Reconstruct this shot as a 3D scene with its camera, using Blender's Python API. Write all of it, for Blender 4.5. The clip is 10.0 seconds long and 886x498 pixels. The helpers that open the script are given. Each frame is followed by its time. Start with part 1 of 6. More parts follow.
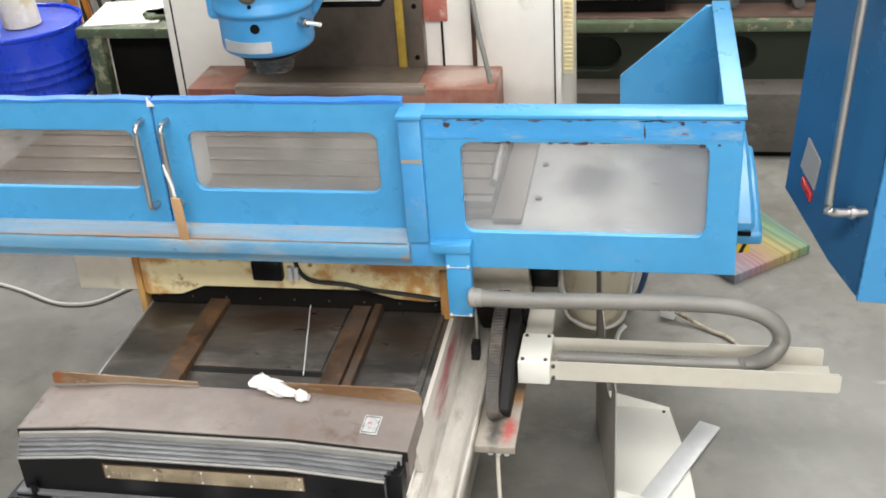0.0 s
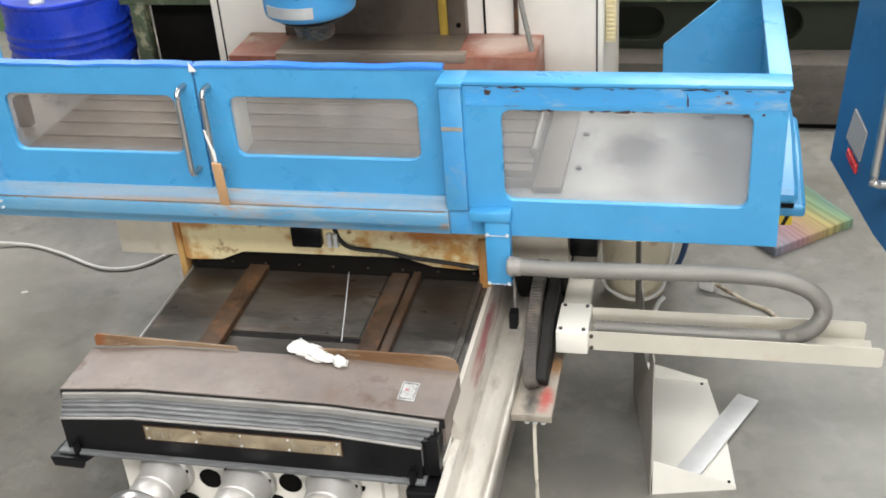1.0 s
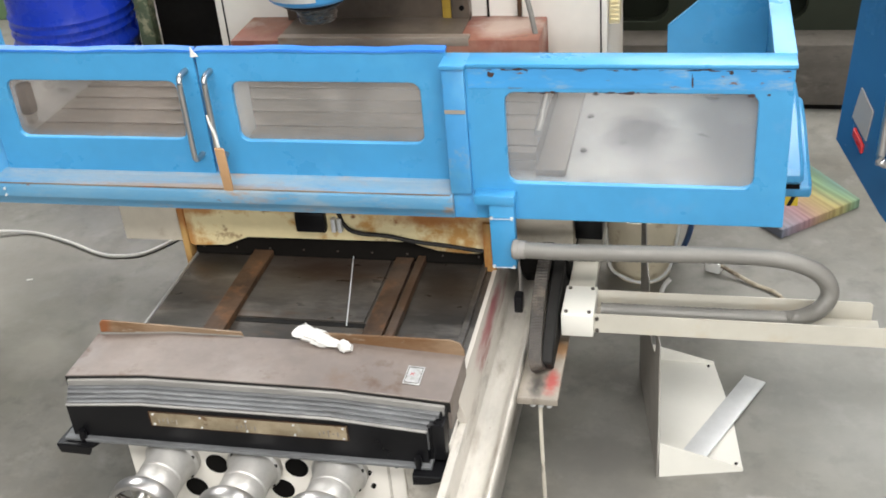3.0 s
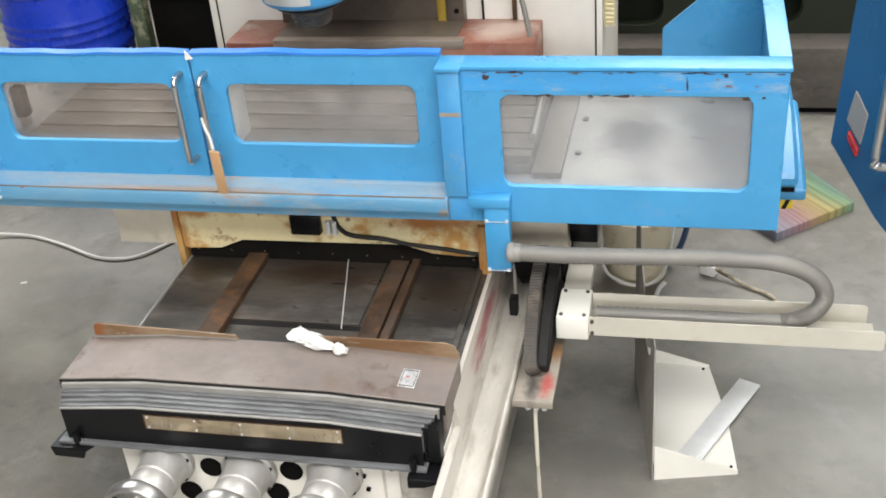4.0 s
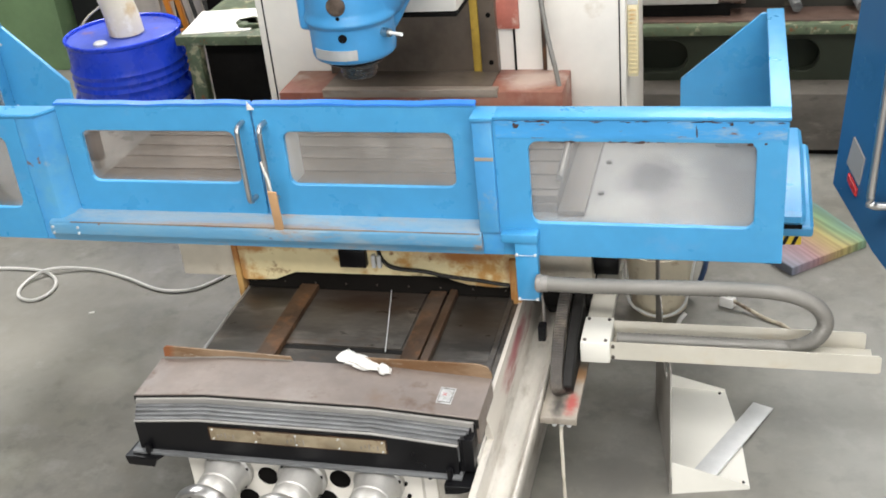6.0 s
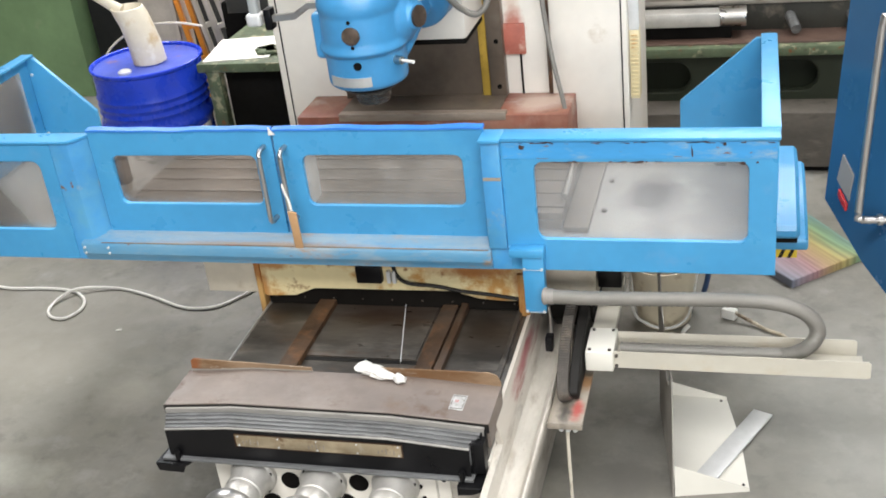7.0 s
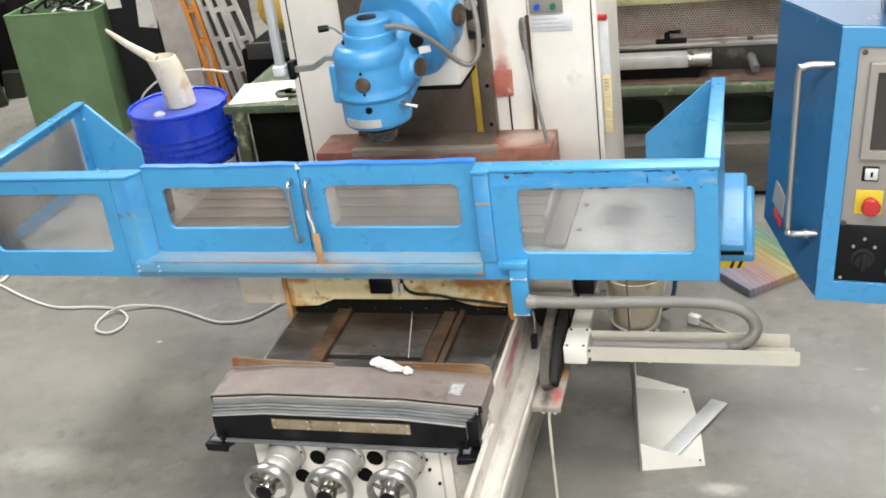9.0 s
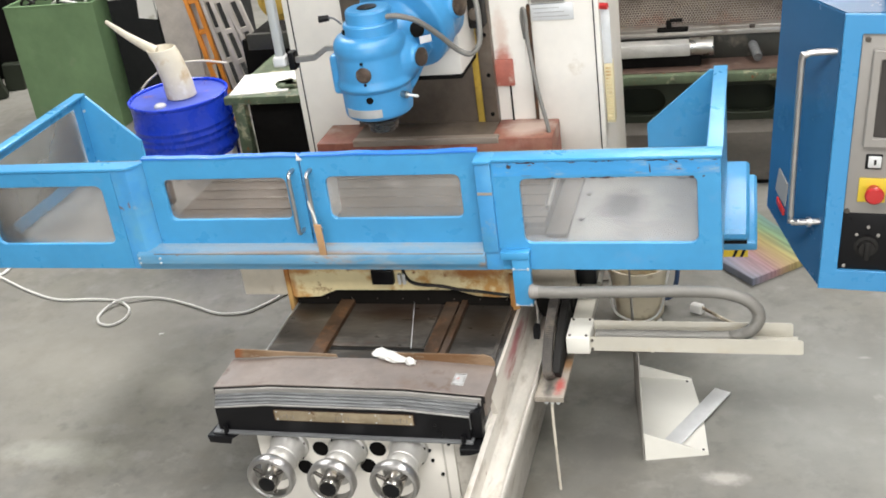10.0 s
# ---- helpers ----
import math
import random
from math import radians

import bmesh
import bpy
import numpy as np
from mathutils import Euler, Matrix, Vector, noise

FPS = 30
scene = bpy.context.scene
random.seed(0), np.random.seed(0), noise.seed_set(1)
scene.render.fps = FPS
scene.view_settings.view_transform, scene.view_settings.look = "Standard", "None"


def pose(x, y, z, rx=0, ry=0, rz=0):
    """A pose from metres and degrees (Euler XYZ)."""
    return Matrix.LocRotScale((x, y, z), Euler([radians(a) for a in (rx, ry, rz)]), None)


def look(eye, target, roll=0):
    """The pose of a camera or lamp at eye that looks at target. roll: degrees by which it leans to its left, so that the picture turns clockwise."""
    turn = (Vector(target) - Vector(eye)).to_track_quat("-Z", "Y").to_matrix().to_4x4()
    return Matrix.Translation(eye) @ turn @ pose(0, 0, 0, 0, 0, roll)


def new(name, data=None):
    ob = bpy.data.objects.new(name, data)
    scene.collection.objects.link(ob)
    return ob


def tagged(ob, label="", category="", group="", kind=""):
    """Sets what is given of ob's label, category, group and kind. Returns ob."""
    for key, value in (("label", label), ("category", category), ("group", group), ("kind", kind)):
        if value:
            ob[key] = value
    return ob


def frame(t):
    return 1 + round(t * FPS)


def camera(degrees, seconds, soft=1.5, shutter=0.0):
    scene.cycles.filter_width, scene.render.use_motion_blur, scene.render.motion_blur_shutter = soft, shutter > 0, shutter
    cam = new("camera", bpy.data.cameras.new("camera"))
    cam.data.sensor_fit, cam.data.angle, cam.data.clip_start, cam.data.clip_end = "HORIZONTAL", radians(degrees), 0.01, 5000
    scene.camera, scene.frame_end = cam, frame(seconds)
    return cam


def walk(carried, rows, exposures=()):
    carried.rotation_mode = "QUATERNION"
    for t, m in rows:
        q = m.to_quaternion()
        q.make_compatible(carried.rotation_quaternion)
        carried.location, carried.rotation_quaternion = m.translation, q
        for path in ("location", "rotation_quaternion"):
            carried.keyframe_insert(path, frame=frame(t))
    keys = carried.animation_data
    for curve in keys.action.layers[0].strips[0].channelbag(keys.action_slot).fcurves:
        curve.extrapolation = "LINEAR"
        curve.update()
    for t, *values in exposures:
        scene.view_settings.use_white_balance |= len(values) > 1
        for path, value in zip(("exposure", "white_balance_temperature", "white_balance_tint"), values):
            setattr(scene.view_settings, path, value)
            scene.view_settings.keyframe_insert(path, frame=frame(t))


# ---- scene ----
PATH = [
    (0, (1.103, -2.090, 2.147), (0.744, -0.376, 1.181), -4.16),
    (0.5, (1.102, -2.085, 2.144), (0.719, -0.387, 1.159), -4.44),
    (1, (1.098, -2.092, 2.138), (0.676, -0.415, 1.132), -4.60),
    (1.5, (1.101, -2.087, 2.129), (0.668, -0.421, 1.111), -4.67),
    (2, (1.100, -2.086, 2.129), (0.671, -0.423, 1.104), -4.96),
    (2.5, (1.100, -2.086, 2.129), (0.666, -0.425, 1.102), -5.35),
    (4, (1.100, -2.084, 2.127), (0.677, -0.418, 1.104), -5.13),
    (4.5, (1.093, -2.084, 2.137), (0.664, -0.408, 1.134), -5.38),
    (5, (1.099, -2.084, 2.140), (0.640, -0.408, 1.151), -5.03),
    (5.5, (1.123, -2.178, 2.184), (0.650, -0.498, 1.208), -5.39),
    (6.8, (1.239, -2.504, 2.339), (0.721, -0.810, 1.411), -6.88),
    (7, (1.233, -2.497, 2.335), (0.713, -0.801, 1.411), -6.91),
    (7.5, (1.277, -2.652, 2.407), (0.774, -0.946, 1.491), -6.31),
    (7.8, (1.337, -2.864, 2.490), (0.834, -1.153, 1.586), -6.12),
    (8, (1.379, -2.977, 2.540), (0.868, -1.261, 1.650), -6.87),
    (8.5, (1.412, -3.050, 2.574), (0.882, -1.332, 1.696), -7.77),
    (9, (1.416, -3.062, 2.580), (0.888, -1.344, 1.704), -7.63),
    (9.5, (1.413, -3.054, 2.576), (0.883, -1.338, 1.696), -7.75),
    (10, (1.412, -3.053, 2.575), (0.881, -1.343, 1.684), -8.00),
]
cam = camera(43.0, 10.0, soft=1.8)
walk(cam, [(t, look(eye, target, roll)) for t, eye, target, roll in PATH])

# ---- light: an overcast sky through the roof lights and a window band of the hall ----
world = bpy.data.worlds.new("sky")
scene.world = world
world.use_nodes = True
nt = world.node_tree
sky = nt.nodes.new("ShaderNodeTexSky")
sky.sky_type = 'NISHITA'
sky.sun_disc = False
sky.sun_elevation = radians(50)
sky.sun_rotation = radians(60)
nt.nodes["Background"].inputs[1].default_value = 0.1
nt.links.new(sky.outputs[0], nt.nodes["Background"].inputs[0])


def area_lamp(name, x, y, z, sx, sy, watts, color=(1, 1, 1), tilt=0):
    d = bpy.data.lights.new(name, 'AREA')
    d.shape, d.size, d.size_y, d.energy, d.color = 'RECTANGLE', sx, sy, watts, color
    ob = new(name, d)
    ob.matrix_world = pose(x, y, z, tilt)
    return ob


area_lamp("roof_light_lamp_east", 3.4, 1.4, 5.9, 2.0, 6.4, 425, (1.0, 0.98, 0.95))
area_lamp("roof_light_lamp_north", 1.2, 6.7, 5.9, 7.0, 2.4, 640, (1.0, 0.98, 0.95))
area_lamp("roof_light_lamp_west", -3.55, 4.0, 5.9, 1.9, 4.0, 480, (1.0, 0.98, 0.95))
area_lamp("roof_light_lamp_south", 0.8, -3.5, 5.9, 5.8, 2.0, 560, (1.0, 0.98, 0.95))
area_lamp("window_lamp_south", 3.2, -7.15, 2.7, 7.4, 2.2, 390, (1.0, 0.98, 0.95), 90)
scene.view_settings.exposure = 0.0


# ---- materials ----
def mat(name, col, rough=0.5, metal=0.0, var=0.12, scale=5.0, bump=0.15, bscale=90.0, spots=(), coat=0.0, alpha=1.0, rvar=0.1, stretch=None, rand=0.0, blobs=(), spec=0.5):
    """A painted, cast or woven surface: base colour, slow and fine variation, spots of another colour, fine relief."""
    m = bpy.data.materials.new(name)
    m.use_nodes = True
    n, l = m.node_tree.nodes, m.node_tree.links
    b = n["Principled BSDF"]
    tc = n.new("ShaderNodeTexCoord")
    src = tc.outputs["Object"]
    if stretch:
        mp = n.new("ShaderNodeMapping")
        mp.inputs["Scale"].default_value = stretch
        l.new(src, mp.inputs[0])
        src = mp.outputs[0]

    def nz(s, detail=4.0, r=0.55, off=0.0):
        t = n.new("ShaderNodeTexNoise")
        t.inputs["Scale"].default_value, t.inputs["Detail"].default_value, t.inputs["Roughness"].default_value = s, detail, r
        if off:
            mm = n.new("ShaderNodeMapping")
            mm.inputs["Location"].default_value = (off, off * 2, -off)
            l.new(src, mm.inputs[0])
            l.new(mm.outputs[0], t.inputs["Vector"])
        else:
            l.new(src, t.inputs["Vector"])
        return t.outputs["Fac"]

    def ramp(fac, a, b2, lo=(0, 0, 0), hi=(1, 1, 1)):
        r = n.new("ShaderNodeValToRGB")
        r.color_ramp.elements[0].position, r.color_ramp.elements[1].position = a, b2
        r.color_ramp.elements[0].color, r.color_ramp.elements[1].color = (*lo, 1), (*hi, 1)
        l.new(fac, r.inputs[0])
        return r.outputs[0]

    def mix(fac, a, b2, mode='MIX'):
        x = n.new("ShaderNodeMix")
        x.data_type, x.blend_type = 'RGBA', mode
        for sock, v in ((x.inputs[0], fac), (x.inputs[6], a), (x.inputs[7], b2)):
            if isinstance(v, (int, float)):
                sock.default_value = v
            elif isinstance(v, tuple):
                sock.default_value = (*v, 1)
            else:
                l.new(v, sock)
        return x.outputs[2]

    lo, hi = tuple(max(0, c * (1 - var)) for c in col), tuple(min(1, c * (1 + var)) for c in col)
    c1 = ramp(nz(scale), 0.3, 0.7, lo, hi)
    c2 = ramp(nz(scale * 9, 3), 0.25, 0.75, (1 - var * 0.6,) * 3, (1, 1, 1))
    color = mix(1.0, c1, c2, 'MULTIPLY')
    for i, (scol, a, b2, s) in enumerate(spots):
        color = mix(ramp(nz(s, 6, 0.65, 3.1 + 2.7 * i), a, b2), color, scol)
    for i, (cen, size, bcol, amount) in enumerate(blobs):
        mp2 = n.new("ShaderNodeMapping")
        mp2.vector_type = 'TEXTURE'
        mp2.inputs["Location"].default_value, mp2.inputs["Scale"].default_value = cen, size
        l.new(tc.outputs["Object"], mp2.inputs[0])
        ln = n.new("ShaderNodeVectorMath")
        ln.operation = 'LENGTH'
        l.new(mp2.outputs[0], ln.inputs[0])
        ad = n.new("ShaderNodeMath")
        ad.operation = 'MULTIPLY_ADD'
        ad.inputs[1].default_value = 1.6
        l.new(nz(7.0 / max(0.1, 10 * min(size)), 8, 0.7, 5.3 + i), ad.inputs[0])
        l.new(ln.outputs["Value"], ad.inputs[2])
        hf = n.new("ShaderNodeMath")
        hf.operation = 'MULTIPLY'
        hf.inputs[1].default_value = 0.4
        l.new(ad.outputs[0], hf.inputs[0])
        color = mix(ramp(hf.outputs[0], 0.44, 0.76, (amount,) * 3, (0, 0, 0)), color, bcol)
    if rand:
        oi = n.new("ShaderNodeObjectInfo")
        color = mix(1.0, color, ramp(oi.outputs["Random"], 0, 1, (1 - rand,) * 3, (1, 1, 1)), 'MULTIPLY')
    l.new(color, b.inputs["Base Color"])
    b.inputs["Metallic"].default_value = metal
    r = ramp(nz(scale * 3, 4, 0.6, 7.7), 0.25, 0.75, (max(0.02, rough - rvar),) * 3, (min(1, rough + rvar),) * 3)
    l.new(r, b.inputs["Roughness"])
    b.inputs["Specular IOR Level"].default_value = spec
    b.inputs["Coat Weight"].default_value = coat
    if bump:
        bp = n.new("ShaderNodeBump")
        bp.inputs["Strength"].default_value, bp.inputs["Distance"].default_value = bump, 0.004
        l.new(nz(bscale, 4, 0.6), bp.inputs["Height"])
        l.new(bp.outputs[0], b.inputs["Normal"])
    return m


RUST = (0.16, 0.06, 0.018)
GRIME = (0.035, 0.03, 0.026)
M_BLUE = mat("blue_enamel", (0.056, 0.30, 0.575), 0.32, var=0.10, scale=3, bump=0.025, spots=(((0.050, 0.265, 0.515), 0.50, 0.80, 2.2), ((0.075, 0.33, 0.575), 0.55, 0.80, 4.5), (((0.10, 0.30, 0.55)), 0.60, 0.78, 7), ((0.12, 0.10, 0.10), 0.735, 0.76, 16)))
M_BLUE_WORN = mat("worn_blue_enamel", (0.06, 0.30, 0.62), 0.42, var=0.12, scale=4, bump=0.1, spots=(((0.11, 0.34, 0.50), 0.48, 0.75, 5), ((0.24, 0.33, 0.40), 0.60, 0.74, 9), ((0.17, 0.08, 0.04), 0.66, 0.71, 22)))
M_SILL = mat("dusty_blue_sill_enamel", (0.085, 0.30, 0.52), 0.42, var=0.12, scale=4, bump=0.1, stretch=(0.7, 2, 2), spots=(((0.17, 0.34, 0.47), 0.3, 0.8, 6), ((0.36, 0.38, 0.38), 0.50, 0.74, 5), ((0.34, 0.25, 0.18), 0.57, 0.70, 9), ((0.20, 0.09, 0.04), 0.66, 0.71, 14)), blobs=(((-0.40, 0.40, 0.784), (0.55, 0.2, 0.009), (0.30, 0.345, 0.38), 0.75), ((0.30, 0.40, 0.784), (0.45, 0.2, 0.009), (0.27, 0.34, 0.39), 0.6), ((-0.25, 0.37, 0.776), (0.45, 0.03, 0.004), (0.30, 0.20, 0.13), 0.8)))
M_BLUE_SCUFF = mat("scuffed_blue_enamel", (0.045, 0.29, 0.62), 0.4, var=0.1, scale=4, bump=0.08, stretch=(1, 1, 4), spots=(((0.24, 0.36, 0.47), 0.52, 0.70, 9), ((0.16, 0.09, 0.06), 0.64, 0.68, 17)))
M_BLUE_HEAD = mat("blue_cast_enamel", (0.058, 0.28, 0.56), 0.36, var=0.12, scale=4, bump=0.14, bscale=40, coat=0.08, spots=(((0.16, 0.13, 0.10), 0.72, 0.76, 18),))
M_BLUE_DEEP = mat("deep_blue_plastic_strip", (0.03, 0.20, 0.66), 0.4, var=0.1, bump=0.05)
# one console blue twice: side shading in the first colour, lit front in the second
M_CONSOLE_SHADED = mat("shaded_console_blue_enamel", (0.024, 0.100, 0.215), 0.22, var=0.05, scale=3, bump=0.03)
M_CONSOLE_LIT = mat("lit_console_blue_enamel", (0.050, 0.25, 0.50), 0.3, var=0.05, scale=3, bump=0.03)
M_DRUM = mat("drum_blue_enamel", (0.015, 0.055, 0.60), 0.28, var=0.08, bump=0.05, spots=(((0.10, 0.10, 0.22), 0.68, 0.74, 14),))
M_DRUM_TOP = mat("drum_lid_enamel", (0.06, 0.10, 0.50), 0.35, var=0.15, bump=0.06, spots=(((0.25, 0.12, 0.12), 0.6, 0.72, 5),))
M_CREAM = mat("cream_enamel", (0.80, 0.765, 0.70), 0.45, var=0.06, scale=3, bump=0.08, spots=(((0.50, 0.42, 0.30), 0.62, 0.80, 5),))
M_COLUMN = mat("column_cream_enamel", (0.82, 0.785, 0.72), 0.45, var=0.06, scale=3, bump=0.08, spots=(((0.50, 0.42, 0.30), 0.64, 0.82, 5),), blobs=(((0.366, 1.575, 1.095), (0.045, 1.0, 0.07), (0.46, 0.14, 0.10), 0.9), ((0.366, 1.575, 1.20), (0.035, 1.0, 0.13), (0.50, 0.28, 0.18), 0.4)))
M_CREAM_RUST = mat("rust_stained_cream_enamel", (0.70, 0.60, 0.35), 0.5, var=0.1, scale=4, bump=0.12, spots=(((0.45, 0.24, 0.07), 0.52, 0.62, 7), (RUST, 0.60, 0.68, 11)), blobs=(((-0.27, 0.47, 0.645), (0.09, 1.0, 0.020), (0.36, 0.15, 0.035), 0.9), ((-0.305, 0.47, 0.57), (0.018, 1.0, 0.09), (0.38, 0.17, 0.04), 0.9), ((0.42, 0.47, 0.640), (0.17, 1.0, 0.028), (0.28, 0.11, 0.03), 0.95), ((0.10, 0.47, 0.655), (0.22, 1.0, 0.014), (0.40, 0.19, 0.06), 0.7), ((0.56, 0.47, 0.59), (0.03, 1.0, 0.07), (0.34, 0.14, 0.04), 0.9)))
M_RUSTEDGE = mat("rust_streaked_yellow_enamel", (0.48, 0.29, 0.10), 0.55, var=0.2, scale=6, bump=0.2, stretch=(2, 2, 0.5), spots=(((0.34, 0.13, 0.03), 0.42, 0.56, 9), (RUST, 0.55, 0.66, 14)))
M_CREAM_WORN = mat("worn_cream_enamel", (0.55, 0.52, 0.465), 0.45, var=0.15, scale=4, bump=0.12, stretch=(3, 1, 3), spots=(((0.30, 0.26, 0.21), 0.52, 0.72, 5), ((0.16, 0.15, 0.13), 0.60, 0.76, 4), (RUST, 0.65, 0.72, 9)))
M_RED = mat("worn_red_primer", (0.24, 0.078, 0.050), 0.5, var=0.25, scale=6, bump=0.15, spots=(((0.32, 0.16, 0.11), 0.46, 0.66, 3), ((0.44, 0.36, 0.30), 0.56, 0.70, 5), ((0.12, 0.07, 0.05), 0.60, 0.72, 9)), blobs=(((0.47, 1.48, 0.82), (0.12, 0.14, 0.2), (0.56, 0.44, 0.37), 0.85),))
M_PRIMER = mat("bare_red_primer", (0.46, 0.145, 0.105), 0.6, var=0.15, scale=12, bump=0.1, spots=(((0.62, 0.42, 0.34), 0.55, 0.70, 14),))
M_REDWHITE = mat("cream_enamel_with_red_primer", (0.52, 0.48, 0.42), 0.5, var=0.1, scale=4, bump=0.15, stretch=(3, 0.5, 3), spots=(((0.26, 0.08, 0.08), 0.54, 0.68, 5), ((0.20, 0.14, 0.09), 0.62, 0.74, 9)), blobs=(((0.59, 0.26, 0.462), (1.0, 0.20, 0.020), (0.33, 0.115, 0.12), 0.85),))
# blobs: brown oil stains that also paint the guard's shadow on the way plates
M_STEEL = mat("oily_dark_steel_plate", (0.078, 0.068, 0.058), 0.34, 0.3, var=0.45, scale=3.2, bump=0.1, stretch=(0.9, 2.4, 1), spots=(((0.17, 0.15, 0.13), 0.52, 0.74, 3.5), ((0.030, 0.024, 0.018), 0.56, 0.74, 4.5), ((0.10, 0.055, 0.03), 0.58, 0.75, 5), (RUST, 0.68, 0.78, 8)), blobs=(((0.10, 0.43, 0.49), (0.26, 0.10, 1), (0.030, 0.016, 0.010), 0.9), ((0.46, 0.40, 0.49), (0.12, 0.14, 1), (0.022, 0.016, 0.012), 0.85), ((-0.21, 0.45, 0.49), (0.12, 0.09, 1), (0.028, 0.022, 0.015), 0.8), ((-0.24, 0.10, 0.49), (0.07, 0.12, 1), (0.040, 0.036, 0.026), 0.6)))
M_WAYCOL = mat("tarnished_column_way", (0.150, 0.120, 0.094), 0.38, 0.25, var=0.3, scale=3, bump=0.08, spots=(((0.07, 0.055, 0.045), 0.5, 0.75, 3), ((0.19, 0.16, 0.13), 0.58, 0.75, 5)))
M_LIP = mat("tan_rusted_lip", (0.27, 0.185, 0.115), 0.55, 0.1, var=0.3, scale=8, bump=0.25, stretch=(0.6, 2, 2), spots=(((0.15, 0.075, 0.03), 0.48, 0.64, 9), ((0.42, 0.38, 0.32), 0.62, 0.68, 26)), blobs=(((-0.34, 0.0, 0.58), (0.025, 1, 1), (0.24, 0.08, 0.025), 0.9), ((0.40, 0.0, 0.58), (0.2, 1, 1), (0.15, 0.075, 0.03), 0.7)))
M_PLUG = mat("tarnished_cast_plug", (0.085, 0.060, 0.045), 0.5, 0.4, var=0.4, scale=14, bump=0.2, spots=(((0.20, 0.15, 0.11), 0.55, 0.7, 20),))
M_SPINDLE = mat("oily_spindle_steel", (0.17, 0.155, 0.14), 0.28, 0.8, var=0.3, scale=12, bump=0.06, stretch=(1, 1, 6))
M_STEEL_LT = mat("ground_steel", (0.46, 0.44, 0.41), 0.35, 0.7, var=0.15, scale=6, bump=0.06, spots=(((0.2, 0.16, 0.12), 0.6, 0.75, 8),))
M_RUSTBAR = mat("rusty_steel_bar", (0.075, 0.040, 0.020), 0.6, 0.25, var=0.35, scale=9, bump=0.3, spots=(((0.19, 0.085, 0.032), 0.52, 0.72, 12), ((0.07, 0.052, 0.04), 0.5, 0.70, 4), (GRIME, 0.58, 0.72, 6)))
M_CHIP = mat("bare_chipped_steel", (0.055, 0.030, 0.026), 0.6, 0.1, var=0.4, scale=14, bump=0.1, spots=(((0.20, 0.10, 0.06), 0.58, 0.68, 20),))
M_BROWNSHEET = mat("brown_tarnished_sheet", (0.215, 0.178, 0.156), 0.45, 0.25, var=0.16, scale=5, bump=0.08, spots=(((0.25, 0.22, 0.20), 0.52, 0.7, 4), ((0.16, 0.095, 0.06), 0.56, 0.72, 3), ((0.12, 0.07, 0.045), 0.56, 0.72, 9)))
M_EDGE = mat("sheet_steel_edge", (0.17, 0.176, 0.18), 0.5, 0.25, var=0.25, scale=8, bump=0.08, stretch=(1, 8, 8), spots=(((0.10, 0.10, 0.10), 0.5, 0.68, 10), ((0.33, 0.33, 0.32), 0.6, 0.75, 7)))
M_PALE = mat("pale_scuffed_sheet", (0.30, 0.29, 0.27), 0.5, 0.15, var=0.2, scale=6, bump=0.06, stretch=(1, 6, 6), spots=(((0.22, 0.21, 0.2), 0.52, 0.7, 8),))
M_BLACK = mat("black_enamel", (0.006, 0.006, 0.007), 0.34, var=0.2, bump=0.05, spec=0.22)
M_GREASE = mat("black_greasy_skirt", (0.007, 0.006, 0.005), 0.75, var=0.3, bump=0.1, spec=0.08)
M_RUBBER = mat("black_rubber", (0.012, 0.011, 0.010), 0.65, var=0.25, bump=0.2, spec=0.3)
M_CHAIN = mat("dusty_black_cable_chain", (0.06, 0.052, 0.045), 0.55, var=0.3, bump=0.2, spots=(((0.16, 0.13, 0.1), 0.55, 0.75, 9),))
M_BRASS = mat("tarnished_brass_plate", (0.44, 0.365, 0.25), 0.35, 0.6, var=0.15, scale=8, bump=0.06, spots=(((0.32, 0.25, 0.16), 0.52, 0.66, 18), ((0.14, 0.07, 0.03), 0.57, 0.66, 16), ((0.55, 0.52, 0.45), 0.6, 0.75, 9)))
M_CHROME = mat("worn_polished_steel", (0.50, 0.49, 0.48), 0.36, 0.95, var=0.12, scale=9, bump=0.05, rvar=0.1)
M_STAINLESS = mat("brushed_stainless", (0.50, 0.485, 0.46), 0.28, 1.0, var=0.08, bump=0.04)
M_ALU = mat("cast_aluminium", (0.58, 0.57, 0.545), 0.46, 0.55, var=0.12, scale=9, bump=0.2, bscale=120)
M_ZINC = mat("galvanised_sheet", (0.66, 0.67, 0.67), 0.42, 0.2, var=0.1, scale=9, bump=0.06)
M_HOSE = mat("grey_ribbed_conduit", (0.205, 0.196, 0.178), 0.5, 0.1, var=0.1, bump=0.1)
M_TYPEPLATE = mat("worn_type_plate", (0.46, 0.46, 0.45), 0.5, 0.1, var=0.25, scale=40, bump=0.05, spots=(((0.25, 0.23, 0.21), 0.55, 0.68, 60),))
M_LEAD_PALE = mat("pale_dusty_hose", (0.60, 0.555, 0.47), 0.5, var=0.1, bump=0.03)
M_LEAD_OLD = mat("yellowed_lead", (0.46, 0.40, 0.30), 0.5, var=0.3, scale=12, bump=0.05, spots=(((0.16, 0.12, 0.08), 0.5, 0.6, 18),))
M_SADDLE = mat("dirty_cream_enamel", (0.60, 0.545, 0.45), 0.5, var=0.12, scale=4, bump=0.1, spots=(((0.38, 0.30, 0.20), 0.55, 0.72, 5), (RUST, 0.68, 0.75, 12)))
